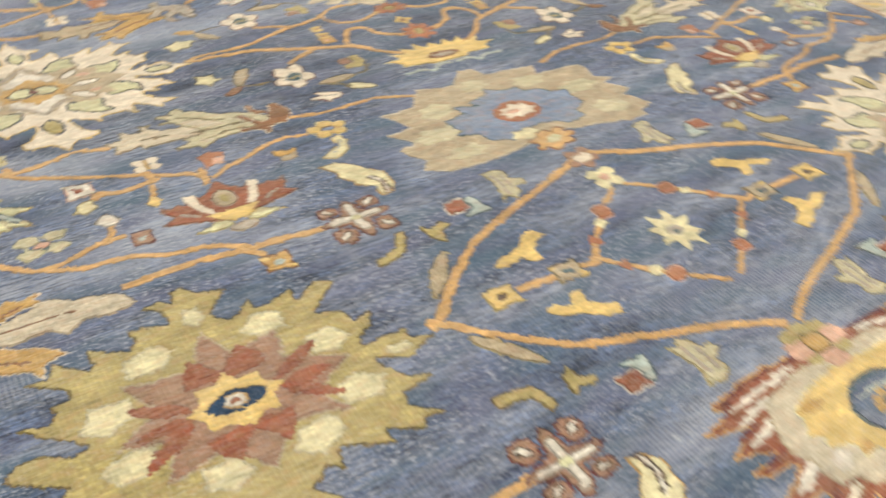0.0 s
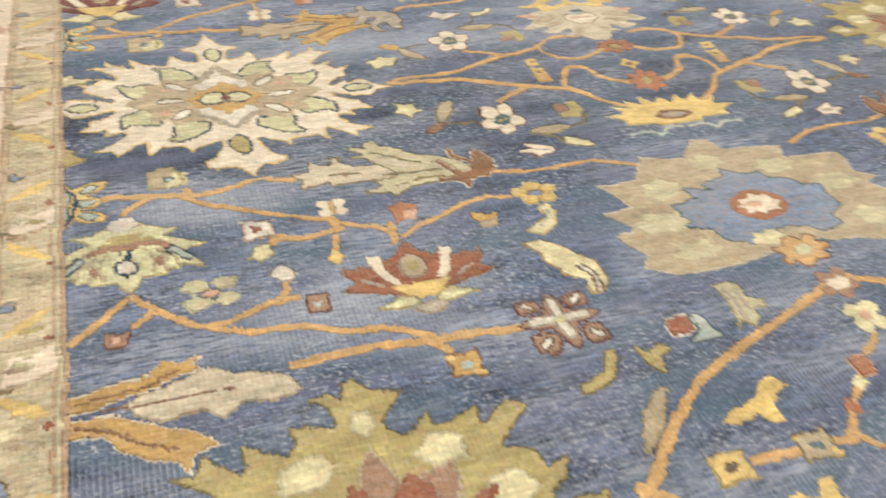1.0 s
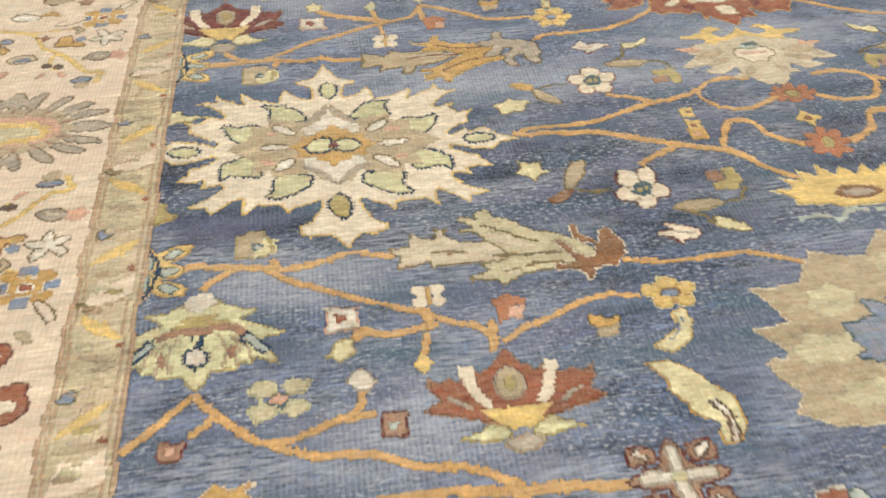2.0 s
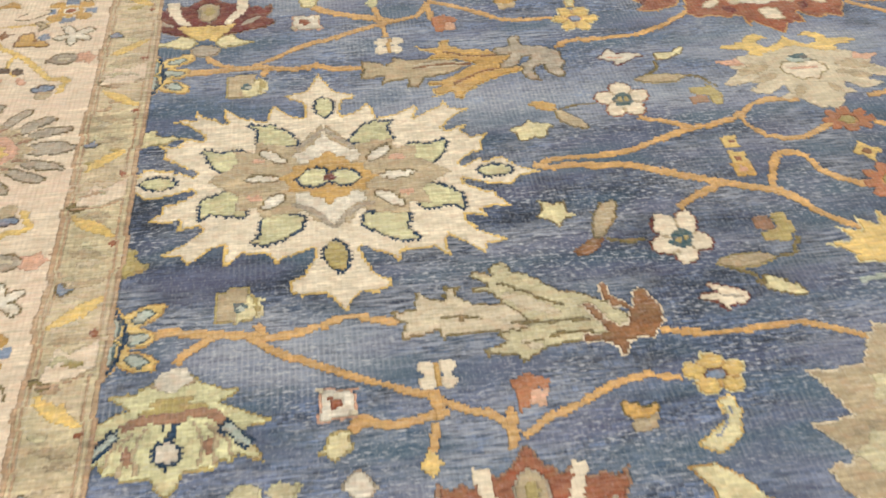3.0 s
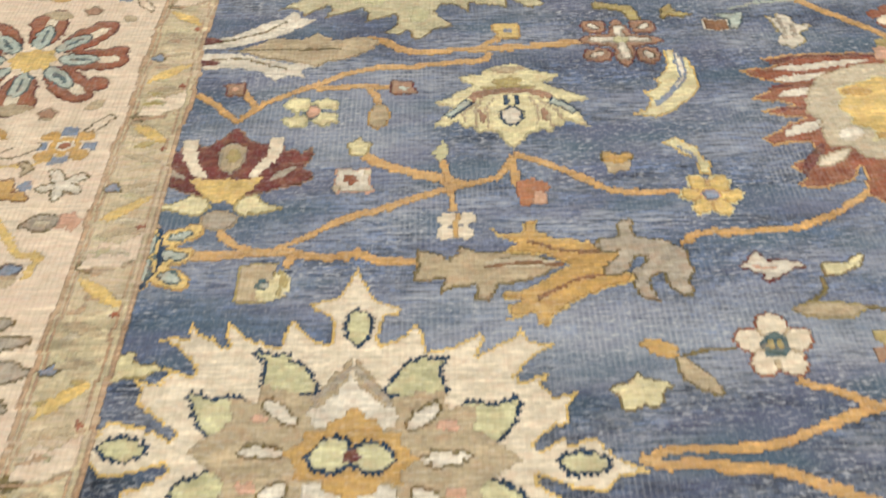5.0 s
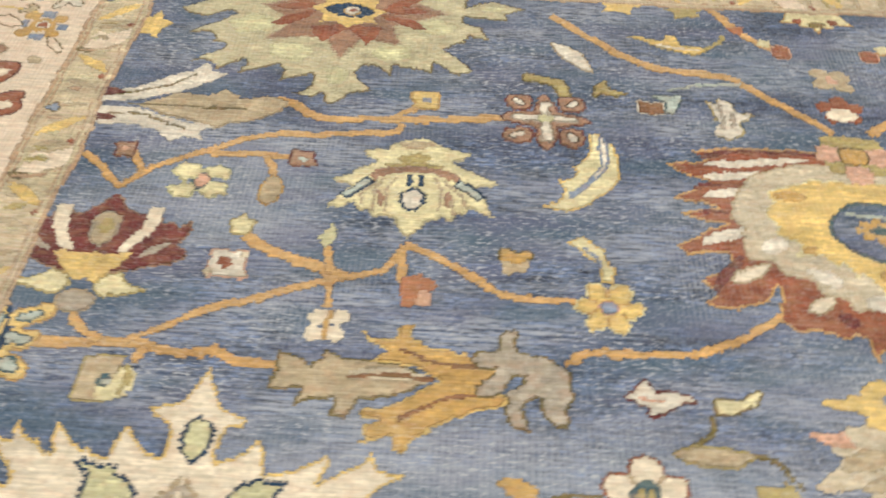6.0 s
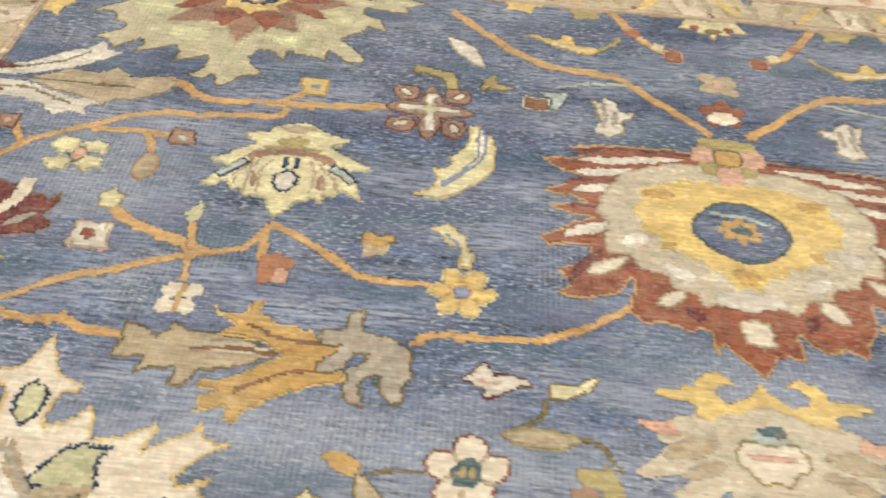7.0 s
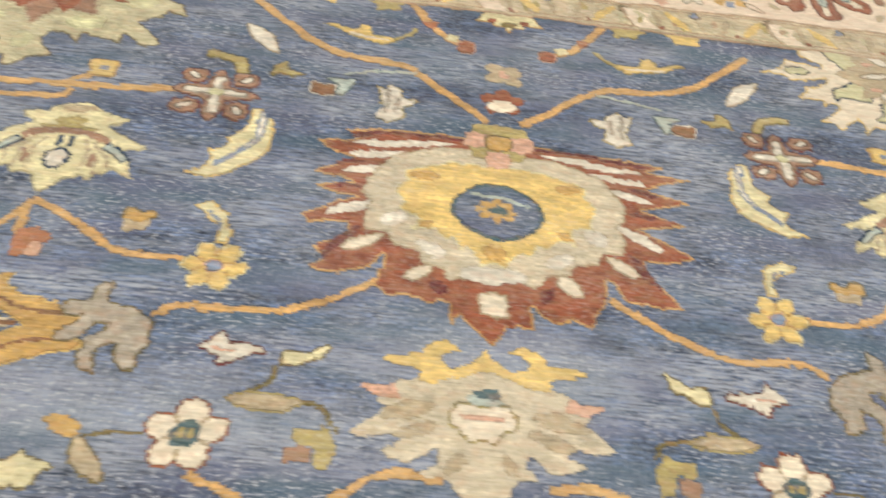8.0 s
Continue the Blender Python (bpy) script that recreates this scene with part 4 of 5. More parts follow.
def grey_palmette(d, u, v):
    m = Motif("grey_palmette", "large faded taupe palmette with a slate-blue star", d)
    rim = [(-.010, -.215), (.013, -.214), (.027, -.173), (.072, -.169), (.131, -.158), (.121, -.114), (.189, -.116), (.216, -.112), (.223, -.090), (.213, -.047), (.249, -.026), (.216, -.015), (.249, .034),
           (.223, .054), (.247, .109), (.215, .117), (.214, .144), (.166, .145), (.104, .122), (.071, .116), (.010, .104), (-.044, .117), (-.096, .132), (-.146, .127), (-.202, .126), (-.243, .095), (-.224, .067),
           (-.241, .038), (-.246, .006), (-.210, .001), (-.247, -.047), (-.196, -.053), (-.221, -.118), (-.156, -.124), (-.121, -.188), (-.061, -.161), (-.047, -.169)]
    m.put("petal", "taupe", shift(np.array(rim), u, v), edge="shell", edge_role="rim")
    m.put("inner_petal", "pale", *[shift(star(x, y, rx, ry, 6, .72, t, .12, k), u, v) for k, (x, y, rx, ry, t) in enumerate(((-.166, .0, .050, .030, 10), (-.128, -.084, .040, .034, 40), (-.020, -.140, .034, .032, 80),
          (.090, -.100, .044, .028, 120), (.164, -.030, .046, .030, 10), (.172, .074, .040, .034, 20), (-.150, .080, .044, .026, 0)))])
    m.put("star", "pale_blue", shift(np.array([(-.131, -.037), (-.084, -.044), (-.090, -.074), (-.047, -.059), (-.059, -.081), (-.013, -.091), (-.008, -.110), (.028, -.083), (.050, -.087), (.054, -.067), (.087, -.059),
          (.101, -.033), (.133, -.025), (.124, -.002), (.134, .032), (.098, .054), (.104, .079), (.059, .088), (.039, .065), (-.004, .062), (-.045, .088), (-.091, .068), (-.099, .033), (-.139, .022), (-.123, .007), (-.133, -.004)]), u, v), edge="teal", edge_role="star_edge")
    m.put("ring", "sienna", ell(u + .002, v - .003, .048, .040)).put("heart", "ivory", shift(star(.002, -.004, .038, .028, 8, .80, 0, .1, 4), u, v)).put("blush", "pink", ell(u - .006, v - .006, .016, .008))
    m = Motif("axis_rosette", "golden rosette on the rug's axis", d)
    m.put("petal", "gold", rosette(u + .003, v + .125, .046, .040, 7, .3), edge="rust")
    m.put("crest", "lime", shift(star(-.028, .078, .030, .022, 5, .7, 90), u, v)).put("heart", "sage", ell(u + .003, v + .125, .015, .013))


def bell_palmette(d, u, v):
    m = Motif("bell_palmette", "faded taupe bell palmette under golden curls", d)
    body = [(0, .080), (.045, .060), (.076, .060), (.090, .056), (.108, .044), (.114, .030), (.106, .022), (.120, .009), (.138, -.010), (.112, -.014), (.094, -.008), (.082, -.002), (.086, -.016), (.104, -.028), (.092, -.036),
            (.071, -.040), (.058, -.028), (.047, -.018), (.045, -.034), (.060, -.052), (.036, -.050), (.026, -.066), (.012, -.080), (0, -.076)]
    m.put("petal", "shell", shift(both(body), u, v))
    m.put("fold", "taupe", *[shift(leaf(x0, y0, x1, y1, w), u, v, a, 1) for a in (-1, 1) for x0, y0, x1, y1, w in ((.050, .030, .112, .012, .022), (.044, .006, .096, -.010, .016), (.020, -.024, .036, -.048, .016))])
    m.put("curl", "yellow", shift(both([(0, .110), (.007, .096), (.021, .085), (.035, .078), (.046, .084), (.050, .094), (.042, .100), (.028, .103), (.040, .113), (.056, .112), (.066, .103), (.070, .092), (.096, .091), (.116, .084),
                                        (.092, .075), (.072, .073), (.074, .058), (.051, .058), (.038, .063), (.018, .074), (0, .080)]), u, v))
    m.put("spark", "pink", *[shift(np.array([(.134, .046), (.096, .050), (.087, .034), (.112, .034)]), u, v, a, 1) for a in (-1, 1)])
    m.put("urn", "ivory", shift(both([(0, .034), (.028, .036), (.036, .024), (.036, .006), (.022, .002), (.016, -.013), (0, -.013)]), u, v), edge="olive", edge_role="urn_outline")
    m.put("band", "pink", ribbon([(u - .022, v + .018), (u + .022, v + .018)], .006), ribbon([(u - .022, v + .030), (u + .022, v + .030)], .003))
    m.put("cup", "mist", ell(u, v + .040, .019, .008)).put("cap", "teal", ell(u + .001, v + .049, .014, .007))


def flame_flower(d, u, v):
    m = Motif("flame_flower", "yellow flame flower with pale blue tendrils", d)
    m.put("petal", "yellow", shift(both([(0, -.050), (.014, -.034), (.034, -.056), (.042, -.034), (.070, -.050), (.070, -.028), (.104, -.038), (.092, -.014), (.132, -.008), (.096, .010), (.100, .026), (.056, .028), (.034, .038), (0, .038)]), u, v), edge="lime")
    m.put("heart", "brown", shift(leaf(-.036, .008, .036, .008, .030), u, v)).put("seed", "grey", shift(leaf(-.024, .009, .024, .009, .016), u, v))
    m.put("tendril", "mist", *[shift(ribbon([(a * .004, .050), (a * .034, .046), (a * .052, .062), (a * .072, .050), (a * .110, .052)], .008), u, v) for a in (-1, 1)])


sun_palmette("A", .971, .471)
bell_palmette("A", .9635, .148)
grey_palmette("B", .9685, .466)
flame_flower("B", .972, .160)
sun_palmette("C", .976, .473)

# ---- borders ----
GUARD = 0.084          # width of the inner guard stripe
BAND = 0.315           # width of the main border
XG, XB = SIDE - GUARD, SIDE - GUARD - BAND
EDGE = XB - GUARD
FAR = 2 * axis(1.65) - SIDE


def strip(name, label, role, colour, pts, edge=None):
    Motif(name, label, "").put(role, colour, pts, edge=edge)


def run_along(fn):
    """The same border run on both sides of the rug and across its end: fn gets a map from (across, along) to the floor."""
    fn(lambda p: np.asarray(p, float).reshape(-1, 2))
    fn(lambda p: np.asarray(p, float).reshape(-1, 2) * (-1, 1) + (2 * axis(1.65), 0))


def end_map(p):
    q = np.asarray(p, float).reshape(-1, 2)
    return np.stack([q[:, 1] - 0.86, TOP + (SIDE - q[:, 0])], 1)


def guard_run(to, low, high, name):
    box = lambda a, b, c, e: to([(a, c), (b, c), (b, e), (a, e)])
    g = Motif("guard_stripe", "sage green guard stripe edged with fine rust lines", "")
    g.put("ground", "guard", box(XG, SIDE, low, high))
    g.put("line", "line", box(XG, XG + .006, low, high), box(SIDE - .007, SIDE, low, high))
    g.put("line", "line", box(XG + .010, XG + .013, low, high), box(SIDE - .014, SIDE - .011, low, high))
    rnd = random.Random(7)
    k0, k1 = math.floor((low - 1.658) / .257) - 1, math.ceil((high - 1.658) / .257)
    w0, w1 = XG + .013, SIDE - .013
    for k in range(k0, k1 + 1):
        c = 1.658 + .257 * k

        def inside(a, b):
            return a > low and b < high
        if inside(c - .03, c + .03):
            Motif("guard_block", "ivory block with a hook in the guard stripe", "").put(
                "block", "cream", to([(w0, c - .024), (w0 + .014, c + .018), (w0 + .030, c + .010), (w1, c + .026), (w1, c - .010), (w0 + .034, c - .022)])).put(
                "hook", "pale", to(ribbon([(w0 + .010, c - .006), (w0 + .022, c + .004), (w0 + .034, c - .004)], .008))).put(
                "hem", "line", to(ribbon([(w0, c - .028), (w0 + .034, c - .026), (w1, c - .015)], .003)), to(ribbon([(w0 + .012, c + .023), (w1, c + .030)], .003)))
        for q in range(9):
            y = c + q * .028 + rnd.uniform(-.008, .008)
            if inside(y - .02, y + .02):
                x = rnd.uniform(w0, w1 - .03)
                Motif("guard_leaf", "faint small leaf in the guard stripe", "").put("blade", rnd.choice(("shell", "taupe", "line", "olive", "pale")), to(leaf(x, y, x + rnd.uniform(.018, .034), y + rnd.uniform(-.008, .008), rnd.uniform(.007, .012))))
        for off, sgn in ((.198, -1), (.066, 1)):
            y = c + off
            if inside(y - .04, y + .04):
                Motif("guard_leaf", "slanting golden leaf in the guard stripe", "").put(
                    "blade", "yellow", to(leaf(w0 + .002, y - sgn * .020, w1 - .002, y + sgn * .020, .017)))
                Motif("guard_bud", "dark bluish bud in the guard stripe", "").put("petal", "pale_blue" if sgn > 0 else "moss", to(star(w0 + .006, y + .034, .012, .009, 3, .6, rnd.uniform(0, 90))), edge="moss")
                Motif("guard_bud", "small rust bud in the guard stripe", "").put("petal", "rust", to(star(w1 - .006, y - .030, .007, .006, 4, .6)))
                Motif("guard_leaf", "faint taupe leaf in the guard stripe", "").put("blade", "taupe", to(leaf(w0 + .004, y - .040, w1 - .006, y - .044 + .010 * sgn, .012)), to(leaf(w0 + .01, y + .036, w1 - .002, y + .046, .010)))


def border_run(to, low, high):
    Motif("main_border", "ivory main border with scattered flowers", "").put("ground", "cream", to([(XB, low), (XG, low), (XG, high), (XB, high)]))
    mid = (XB + XG) / 2

    def put(name, label, y, make):
        if low + .04 < y < high - .04:
            make(Motif(name, label, ""))

    for k in range(-3, 3):
        c = 1.755 + 1.03 * k
        # scalloped palmette
        def scallop(m):
            pts = [(.142, .0), (.132, .034), (.110, .056), (.076, .074), (.036, .088), (.0, .094)]
            m.put("petal", "grey", *[to(leaf(mid + a * x * .60, c + b * y * .56, mid + a * x * 1.14, c + b * y * 1.16, .021, a * b * .005, .4)) for a in (-1, 1) for b in (-1, 1) for x, y in pts], edge="moss")
            m.put("shell", "taupe", to(star(mid, c, .108, .064, 16, .9, 0, .06, 2)))
            m.put("shell_rib", "rose_brown", *[to(leaf(mid + a * x * .56, c + b * y * .50, mid + a * x * .72, c + b * y * .66, .006)) for a in (-1, 1) for b in (-1, 1) for x, y in pts[1:]])
            m.put("core", "pink", to(ell(mid, c, .082, .040))).put("disc", "yellow", to(star(mid, c - .004, .072, .032, 12, .85)))
            m.put("bar", "pale", to(ell(mid, c - .004, .050, .016)))
        put("scalloped_palmette", "grey scalloped palmette with a pink and green middle", c, scallop)
        # red flower
        r = c + .515

        def red(m):
            m.put("petal", "rust", *[to(ell(mid + .090 * math.cos(radians(t)), r + .076 * math.sin(radians(t)), .050, .026, t)) for t in range(0, 360, 45)], *[
                to(ell(mid + (.118 + .010 * (t % 2)) * math.cos(radians(t)), r + .094 * math.sin(radians(t)), .019, .015, t)) for t in range(10, 370, 45)], edge="maroon")
            m.put("slot", "ivory", *[to(ell(mid + .106 * math.cos(radians(t)), r + .088 * math.sin(radians(t)), .020, .008, t)) for t in range(0, 360, 45)])
            m.put("leaf", "mist", *[to(ell(mid + .066 * math.cos(radians(t)), r + .054 * math.sin(radians(t)), .028, .011, t)) for t in range(0, 360, 45)], edge="teal", edge_role="leaf_outline")
            m.put("leaf_rib", "teal", *[to(ell(mid + .068 * math.cos(radians(t)), r + .056 * math.sin(radians(t)), .016, .003, t)) for t in range(0, 360, 45)])
            m.put("heart", "yellow", to(star(mid, r, .034, .026, 8, .8)))
        put("border_rose", "rust-red eight-petalled border flower with grey-green leaves", r, red)
        for s in (-1, 1):
            def at(x, d):
                return (x, c + s * d)
            m_stem = Motif("border_vine", "faint yellow vine in the ivory border", "")
            route = [at(mid - .110, .313), at(mid - .022, .290), at(mid + .010, .246), at(mid + .066, .197), at(mid + .090, .158), at(mid + .118, .150), at(mid + .112, .120)]
            route2 = [at(mid + .040, .222), at(mid + .030, .190), at(mid + .046, .168)]
            if all(low < y < high for _, y in route):
                m_stem.put("stem", "yellow", to(ribbon(route, .009)), to(ribbon(route2, .007)), to(ribbon([at(mid - .022, .290), at(mid + .06, .300), at(mid + .10, .320)], .005)))
            put("bell_flower", "small grey-blue bell flower", c + s * .125, lambda m: m.put("petal", "pale_blue", to(leaf(*at(mid + .072, .134), *at(mid + .108, .134), .014)), edge="dark").put(
                "cup", "taupe", to(ell(*at(mid + .090, .118), .013, .010))))
            put("two_tone_leaf", "grey and orange leaf pair", c + s * .203, lambda m: m.put("blade", "grey", to(leaf(*at(mid + .084, .203), *at(mid + .126, .205), .024)), edge="moss").put("middle", "shell", to(ell(*at(mid + .106, .203), .010, .005))).put(
                "second_blade", "pink", to(star(*at(mid + .138, .205), .020, .016, 5, .65))))
            put("border_sprig", "olive outlined leaf cluster", c + s * .266, lambda m: m.put("leaf", "white", *[to(leaf(*at(mid + .112, .266), *at(mid + .112 + .030 * math.cos(q), .266 + .030 * math.sin(q)), .012)) for q in (-.6, .5, 2.2, 3.5, 4.6)], edge="moss"))
            put("folded_leaf", "brown folded leaf with a blue bud", c + s * .257, lambda m: m.put("blade", "ochre", to([at(mid + .030, .244), at(mid + .082, .240), at(mid + .070, .256), at(mid + .056, .252), at(mid + .050, .276), at(mid + .036, .272)]), edge="brown").put(
                "bud", "pale_blue", to(ell(*at(mid + .068, .264), .009, .008))))
            put("border_rosette", "orange and blue rosette with a red heart", c + s * .335, lambda m: m.put("petal", "ochre", *[to(ell(mid + .096 + a * .022, c + s * .335 + b * .019, .013, .010)) for a, b in ((1, 1), (-1, 1), (1, -1), (-1, -1))], to(ell(*at(mid + .096, .335), .020, .016))).put(
                "blue_petal", "pale_blue", *[to(star(mid + .096 + a * .032, c + s * .335 + b * .028, .014, .011, 4, .7, 45)) for a, b in ((1, 0), (-1, 0), (0, 1), (0, -1))]).put(
                "ring", "white", to(ell(*at(mid + .096, .335), .012, .009))).put(
                "heart", "rust", to(ell(*at(mid + .096, .335), .008, .006))))
            put("outline_leaf", "pale leaf with an olive outline", c + s * .325, lambda m: m.put("blade", "cream", to(leaf(*at(mid + .014, .316), *at(mid + .066, .338), .018)), edge="moss"))
            put("outline_leaf", "pale leaf with an olive outline", c + s * .385, lambda m: m.put("blade", "cream", to(leaf(*at(mid + .116, .362), *at(mid + .144, .398), .0125)), edge="moss"))
            put("border_bud", "small ochre bud", c + s * .356, lambda m: m.put("petal", "ochre", to(star(*at(mid + .000, .358), .024, .014, 3, .6, 90))))
            put("border_bud", "small dark bud", c + s * .18, lambda m: m.put("petal", "dark", to(ell(*at(mid + .026, .182), .010, .008)), to(ell(*at(mid + .046, .180), .010, .008))).put(
                "tail", "pink", to(leaf(*at(mid + .024, .166), *at(mid + .014, .148), .010)), to(leaf(*at(mid + .046, .166), *at(mid + .060, .146), .010))))
            put("border_bud", "small brown star bud", c + s * .27, lambda m: m.put("petal", "brown", to(star(*at(mid + .006, .274), .020, .010, 4, .4))))
            put("oval_leaf", "grey oval leaf with a brown edge", c + s * .205, lambda m: m.put("blade", "shell", to(ell(*at(mid - .016, .208), .022, .013)), edge="brown").put("spot", "pale_blue", to(ell(*at(mid - .014, .204), .014, .006))))
            put("border_bud", "small orange two-leaved bud", c + s * .15, lambda m: m.put("petal", "pink", to(leaf(*at(mid - .06, .15), *at(mid - .03, .168), .014)), to(leaf(*at(mid - .10, .15), *at(mid - .068, .162), .012)), edge="line"))
            put("curled_leaf", "olive curled leaf with a grey middle", c + s * .30, lambda m: m.put("blade", "taupe", to(ribbon([at(mid + .058, .284), at(mid + .066, .296), at(mid + .050, .304)], .007)), edge="moss"))
            put("curled_leaf", "brown curled leaf", c + s * .235, lambda m: m.put("blade", "ochre", to(ribbon([at(mid - .09, .236), at(mid - .066, .248), at(mid - .05, .236)], .013)), edge="brown"))
            put("border_bud", "small dark blue bud", c + s * .262, lambda m: m.put("petal", "pale_blue", to(star(*at(mid - .055, .268), .014, .011, 4, .6, 45)), edge="moss"))
            put("border_bud", "small rust bud beside the flower", c + s * .40, lambda m: m.put("petal", "rose_brown", to(star(*at(mid + .055, .398), .016, .012, 5, .6, 20)), edge="taupe"))
            put("outline_leaf", "taupe leaf beside the red flower", c + s * .42, lambda m: m.put("blade", "taupe", to(leaf(*at(mid - .02, .40), *at(mid + .03, .412), .022)), to(leaf(*at(mid + .10, .408), *at(mid + .126, .424), .016))))
            put("oval_leaf", "pale ring leaf", c + s * .33, lambda m: m.put("blade", "white", to(ell(*at(mid - .040, .350), .024, .0125)), edge="moss"))


low_end = 0.28
run_along(lambda to: border_run(to, low_end, TOP + 2 * GUARD + BAND))
border_run(end_map, XB + 0.86, FAR + GUARD + BAND + 0.86)
run_along(lambda to: guard_run(to, low_end, TOP, "side"))
guard_run(end_map, SIDE - GUARD + 0.86, FAR + GUARD + 0.86, "end")

# ---- knotting ----
X0, X1, Y0, Y1 = -0.62, 1.94, 0.30, 2.86
NX, NY = int((X1 - X0) / KNOT), int((Y1 - Y0) / KNOT)
PART = np.zeros((NY, NX), np.int32)
PATCHES = [(-1, "field", "blue")]
INDEX = {PATCHES[0]: 0}


def patch_number(k):
    if k not in INDEX:
        INDEX[k] = len(PATCHES)
        PATCHES.append(k)
    return INDEX[k]


def fill(poly, pad=4):
    """The knots whose middle lies within an outline, and the window of the grid that they stand in."""
    lo, hi = poly.min(0), poly.max(0)
    i0, i1 = max(0, int((lo[0] - X0) / KNOT) - pad), min(NX, int((hi[0] - X0) / KNOT) + pad + 1)
    j0, j1 = max(0, int((lo[1] - Y0) / KNOT) - pad), min(NY, int((hi[1] - Y0) / KNOT) + pad + 1)
    if i1 <= i0 or j1 <= j0:
        return None
    cx = X0 + (np.arange(i0, i1) + 0.5) * KNOT
    cy = Y0 + (np.arange(j0, j1) + 0.5) * KNOT
    inside = np.zeros((j1 - j0, i1 - i0), bool)
    for (xa, ya), (xb, yb) in zip(poly, np.roll(poly, -1, 0)):
        if ya == yb:
            continue
        rows = (cy >= min(ya, yb)) & (cy < max(ya, yb))
        if rows.any():
            cross = xa + (cy[rows] - ya) * (xb - xa) / (yb - ya)
            inside[rows] ^= cx[None, :] < cross[:, None]
    return i0, i1, j0, j1, inside


for number, role, colour, polys, edge in OPS:
    spots = [s for s in (fill(p) for p in polys) if s]
    if not spots:
        continue
    a0, a1 = min(s[0] for s in spots), max(s[1] for s in spots)
    b0, b1 = min(s[2] for s in spots), max(s[3] for s in spots)
    mask = np.zeros((b1 - b0, a1 - a0), bool)
    for i0, i1, j0, j1, inside in spots:
        mask[j0 - b0:j1 - b0, i0 - a0:i1 - a0] |= inside
    view = PART[b0:b1, a0:a1]
    if edge:
        wide = mask.copy()
        for _ in range(edge[2]):
            g = wide.copy()
            g[1:] |= wide[:-1]
            g[:-1] |= wide[1:]
            g[:, 1:] |= wide[:, :-1]
            g[:, :-1] |= wide[:, 1:]
            wide = g
        rim = wide & ~mask
        if mask.sum() > 150 and role != "crown" and edge[1] not in ("navy", "teal"):
            # a large shape keeps its size: the rim is its own outermost knots
            core = mask.copy()
            core[1:] &= mask[:-1]
            core[:-1] &= mask[1:]
            core[:, 1:] &= mask[:, :-1]
            core[:, :-1] &= mask[:, 1:]
            if core.sum() > 0.6 * mask.sum():
                rim, mask = mask & ~core, core
        if edge[1] == "navy":
            # every other knot of the outer row, so that the line reads as beads
            near = mask.copy()
            near[1:] |= mask[:-1]
            near[:-1] |= mask[1:]
            near[:, 1:] |= mask[:, :-1]
            near[:, :-1] |= mask[:, 1:]
            a, b = np.meshgrid(np.arange(a0, a1), np.arange(b0, b1))
            rim &= near | ((a + b) % 2 == 0)
        view[rim] = patch_number((number, edge[0], edge[1]))
    view[mask] = patch_number((number, role, colour))

rs = np.random.RandomState(11)


def wander(size):
    """A smooth random field, for the weaver's unsteady hand."""
    f = rs.normal(size=(NY, NX))
    for _ in range(size):
        f = (f + np.roll(f, 1, 0) + np.roll(f, -1, 0) + np.roll(f, 1, 1) + np.roll(f, -1, 1)) / 5
    return f / f.std()


wi = np.rint(0.14 * wander(4) + 0.5 * wander(90)).astype(int)
wj = np.rint(0.14 * wander(4) + 0.5 * wander(90)).astype(int)
jj, ii = np.mgrid[0:NY, 0:NX]
PART = PART[np.clip(jj + wj, 0, NY - 1), np.clip(ii + wi, 0, NX - 1)]
for _ in range(2):
    # a knot with no neighbour of its own colour takes its neighbour's
    lone = (PART != np.roll(PART, 1, 0)) & (PART != np.roll(PART, -1, 0)) & (PART != np.roll(PART, 1, 1)) & (PART != np.roll(PART, -1, 1))
    diagonal = np.zeros_like(lone)
    for a in (-1, 1):
        for b in (-1, 1):
            diagonal |= PART == np.roll(np.roll(PART, a, 0), b, 1)
    lone &= ~diagonal
    PART = np.where(lone, np.roll(PART, 1, 1), PART)
gx, gy = np.meshgrid(X0 + np.arange(NX + 1) * KNOT, Y0 + np.arange(NY + 1) * KNOT)
WAVE = 0.0012 * np.sin(gx * 5.1 + gy * 2.3) + 0.0009 * np.sin(gy * 9.0 - gx * 3.1)
VX = gx + rs.uniform(-0.28, 0.28, gx.shape) * KNOT
VY = gy + rs.uniform(-0.28, 0.28, gx.shape) * KNOT
VZ = WAVE + rs.uniform(-0.0003, 0.0003, gx.shape)
VX[:, 0], VX[:, -1], VY[0], VY[-1] = X0, X0 + NX * KNOT, Y0, Y0 + NY * KNOT
FOOT = -0.0060
FLOOR = -0.0115


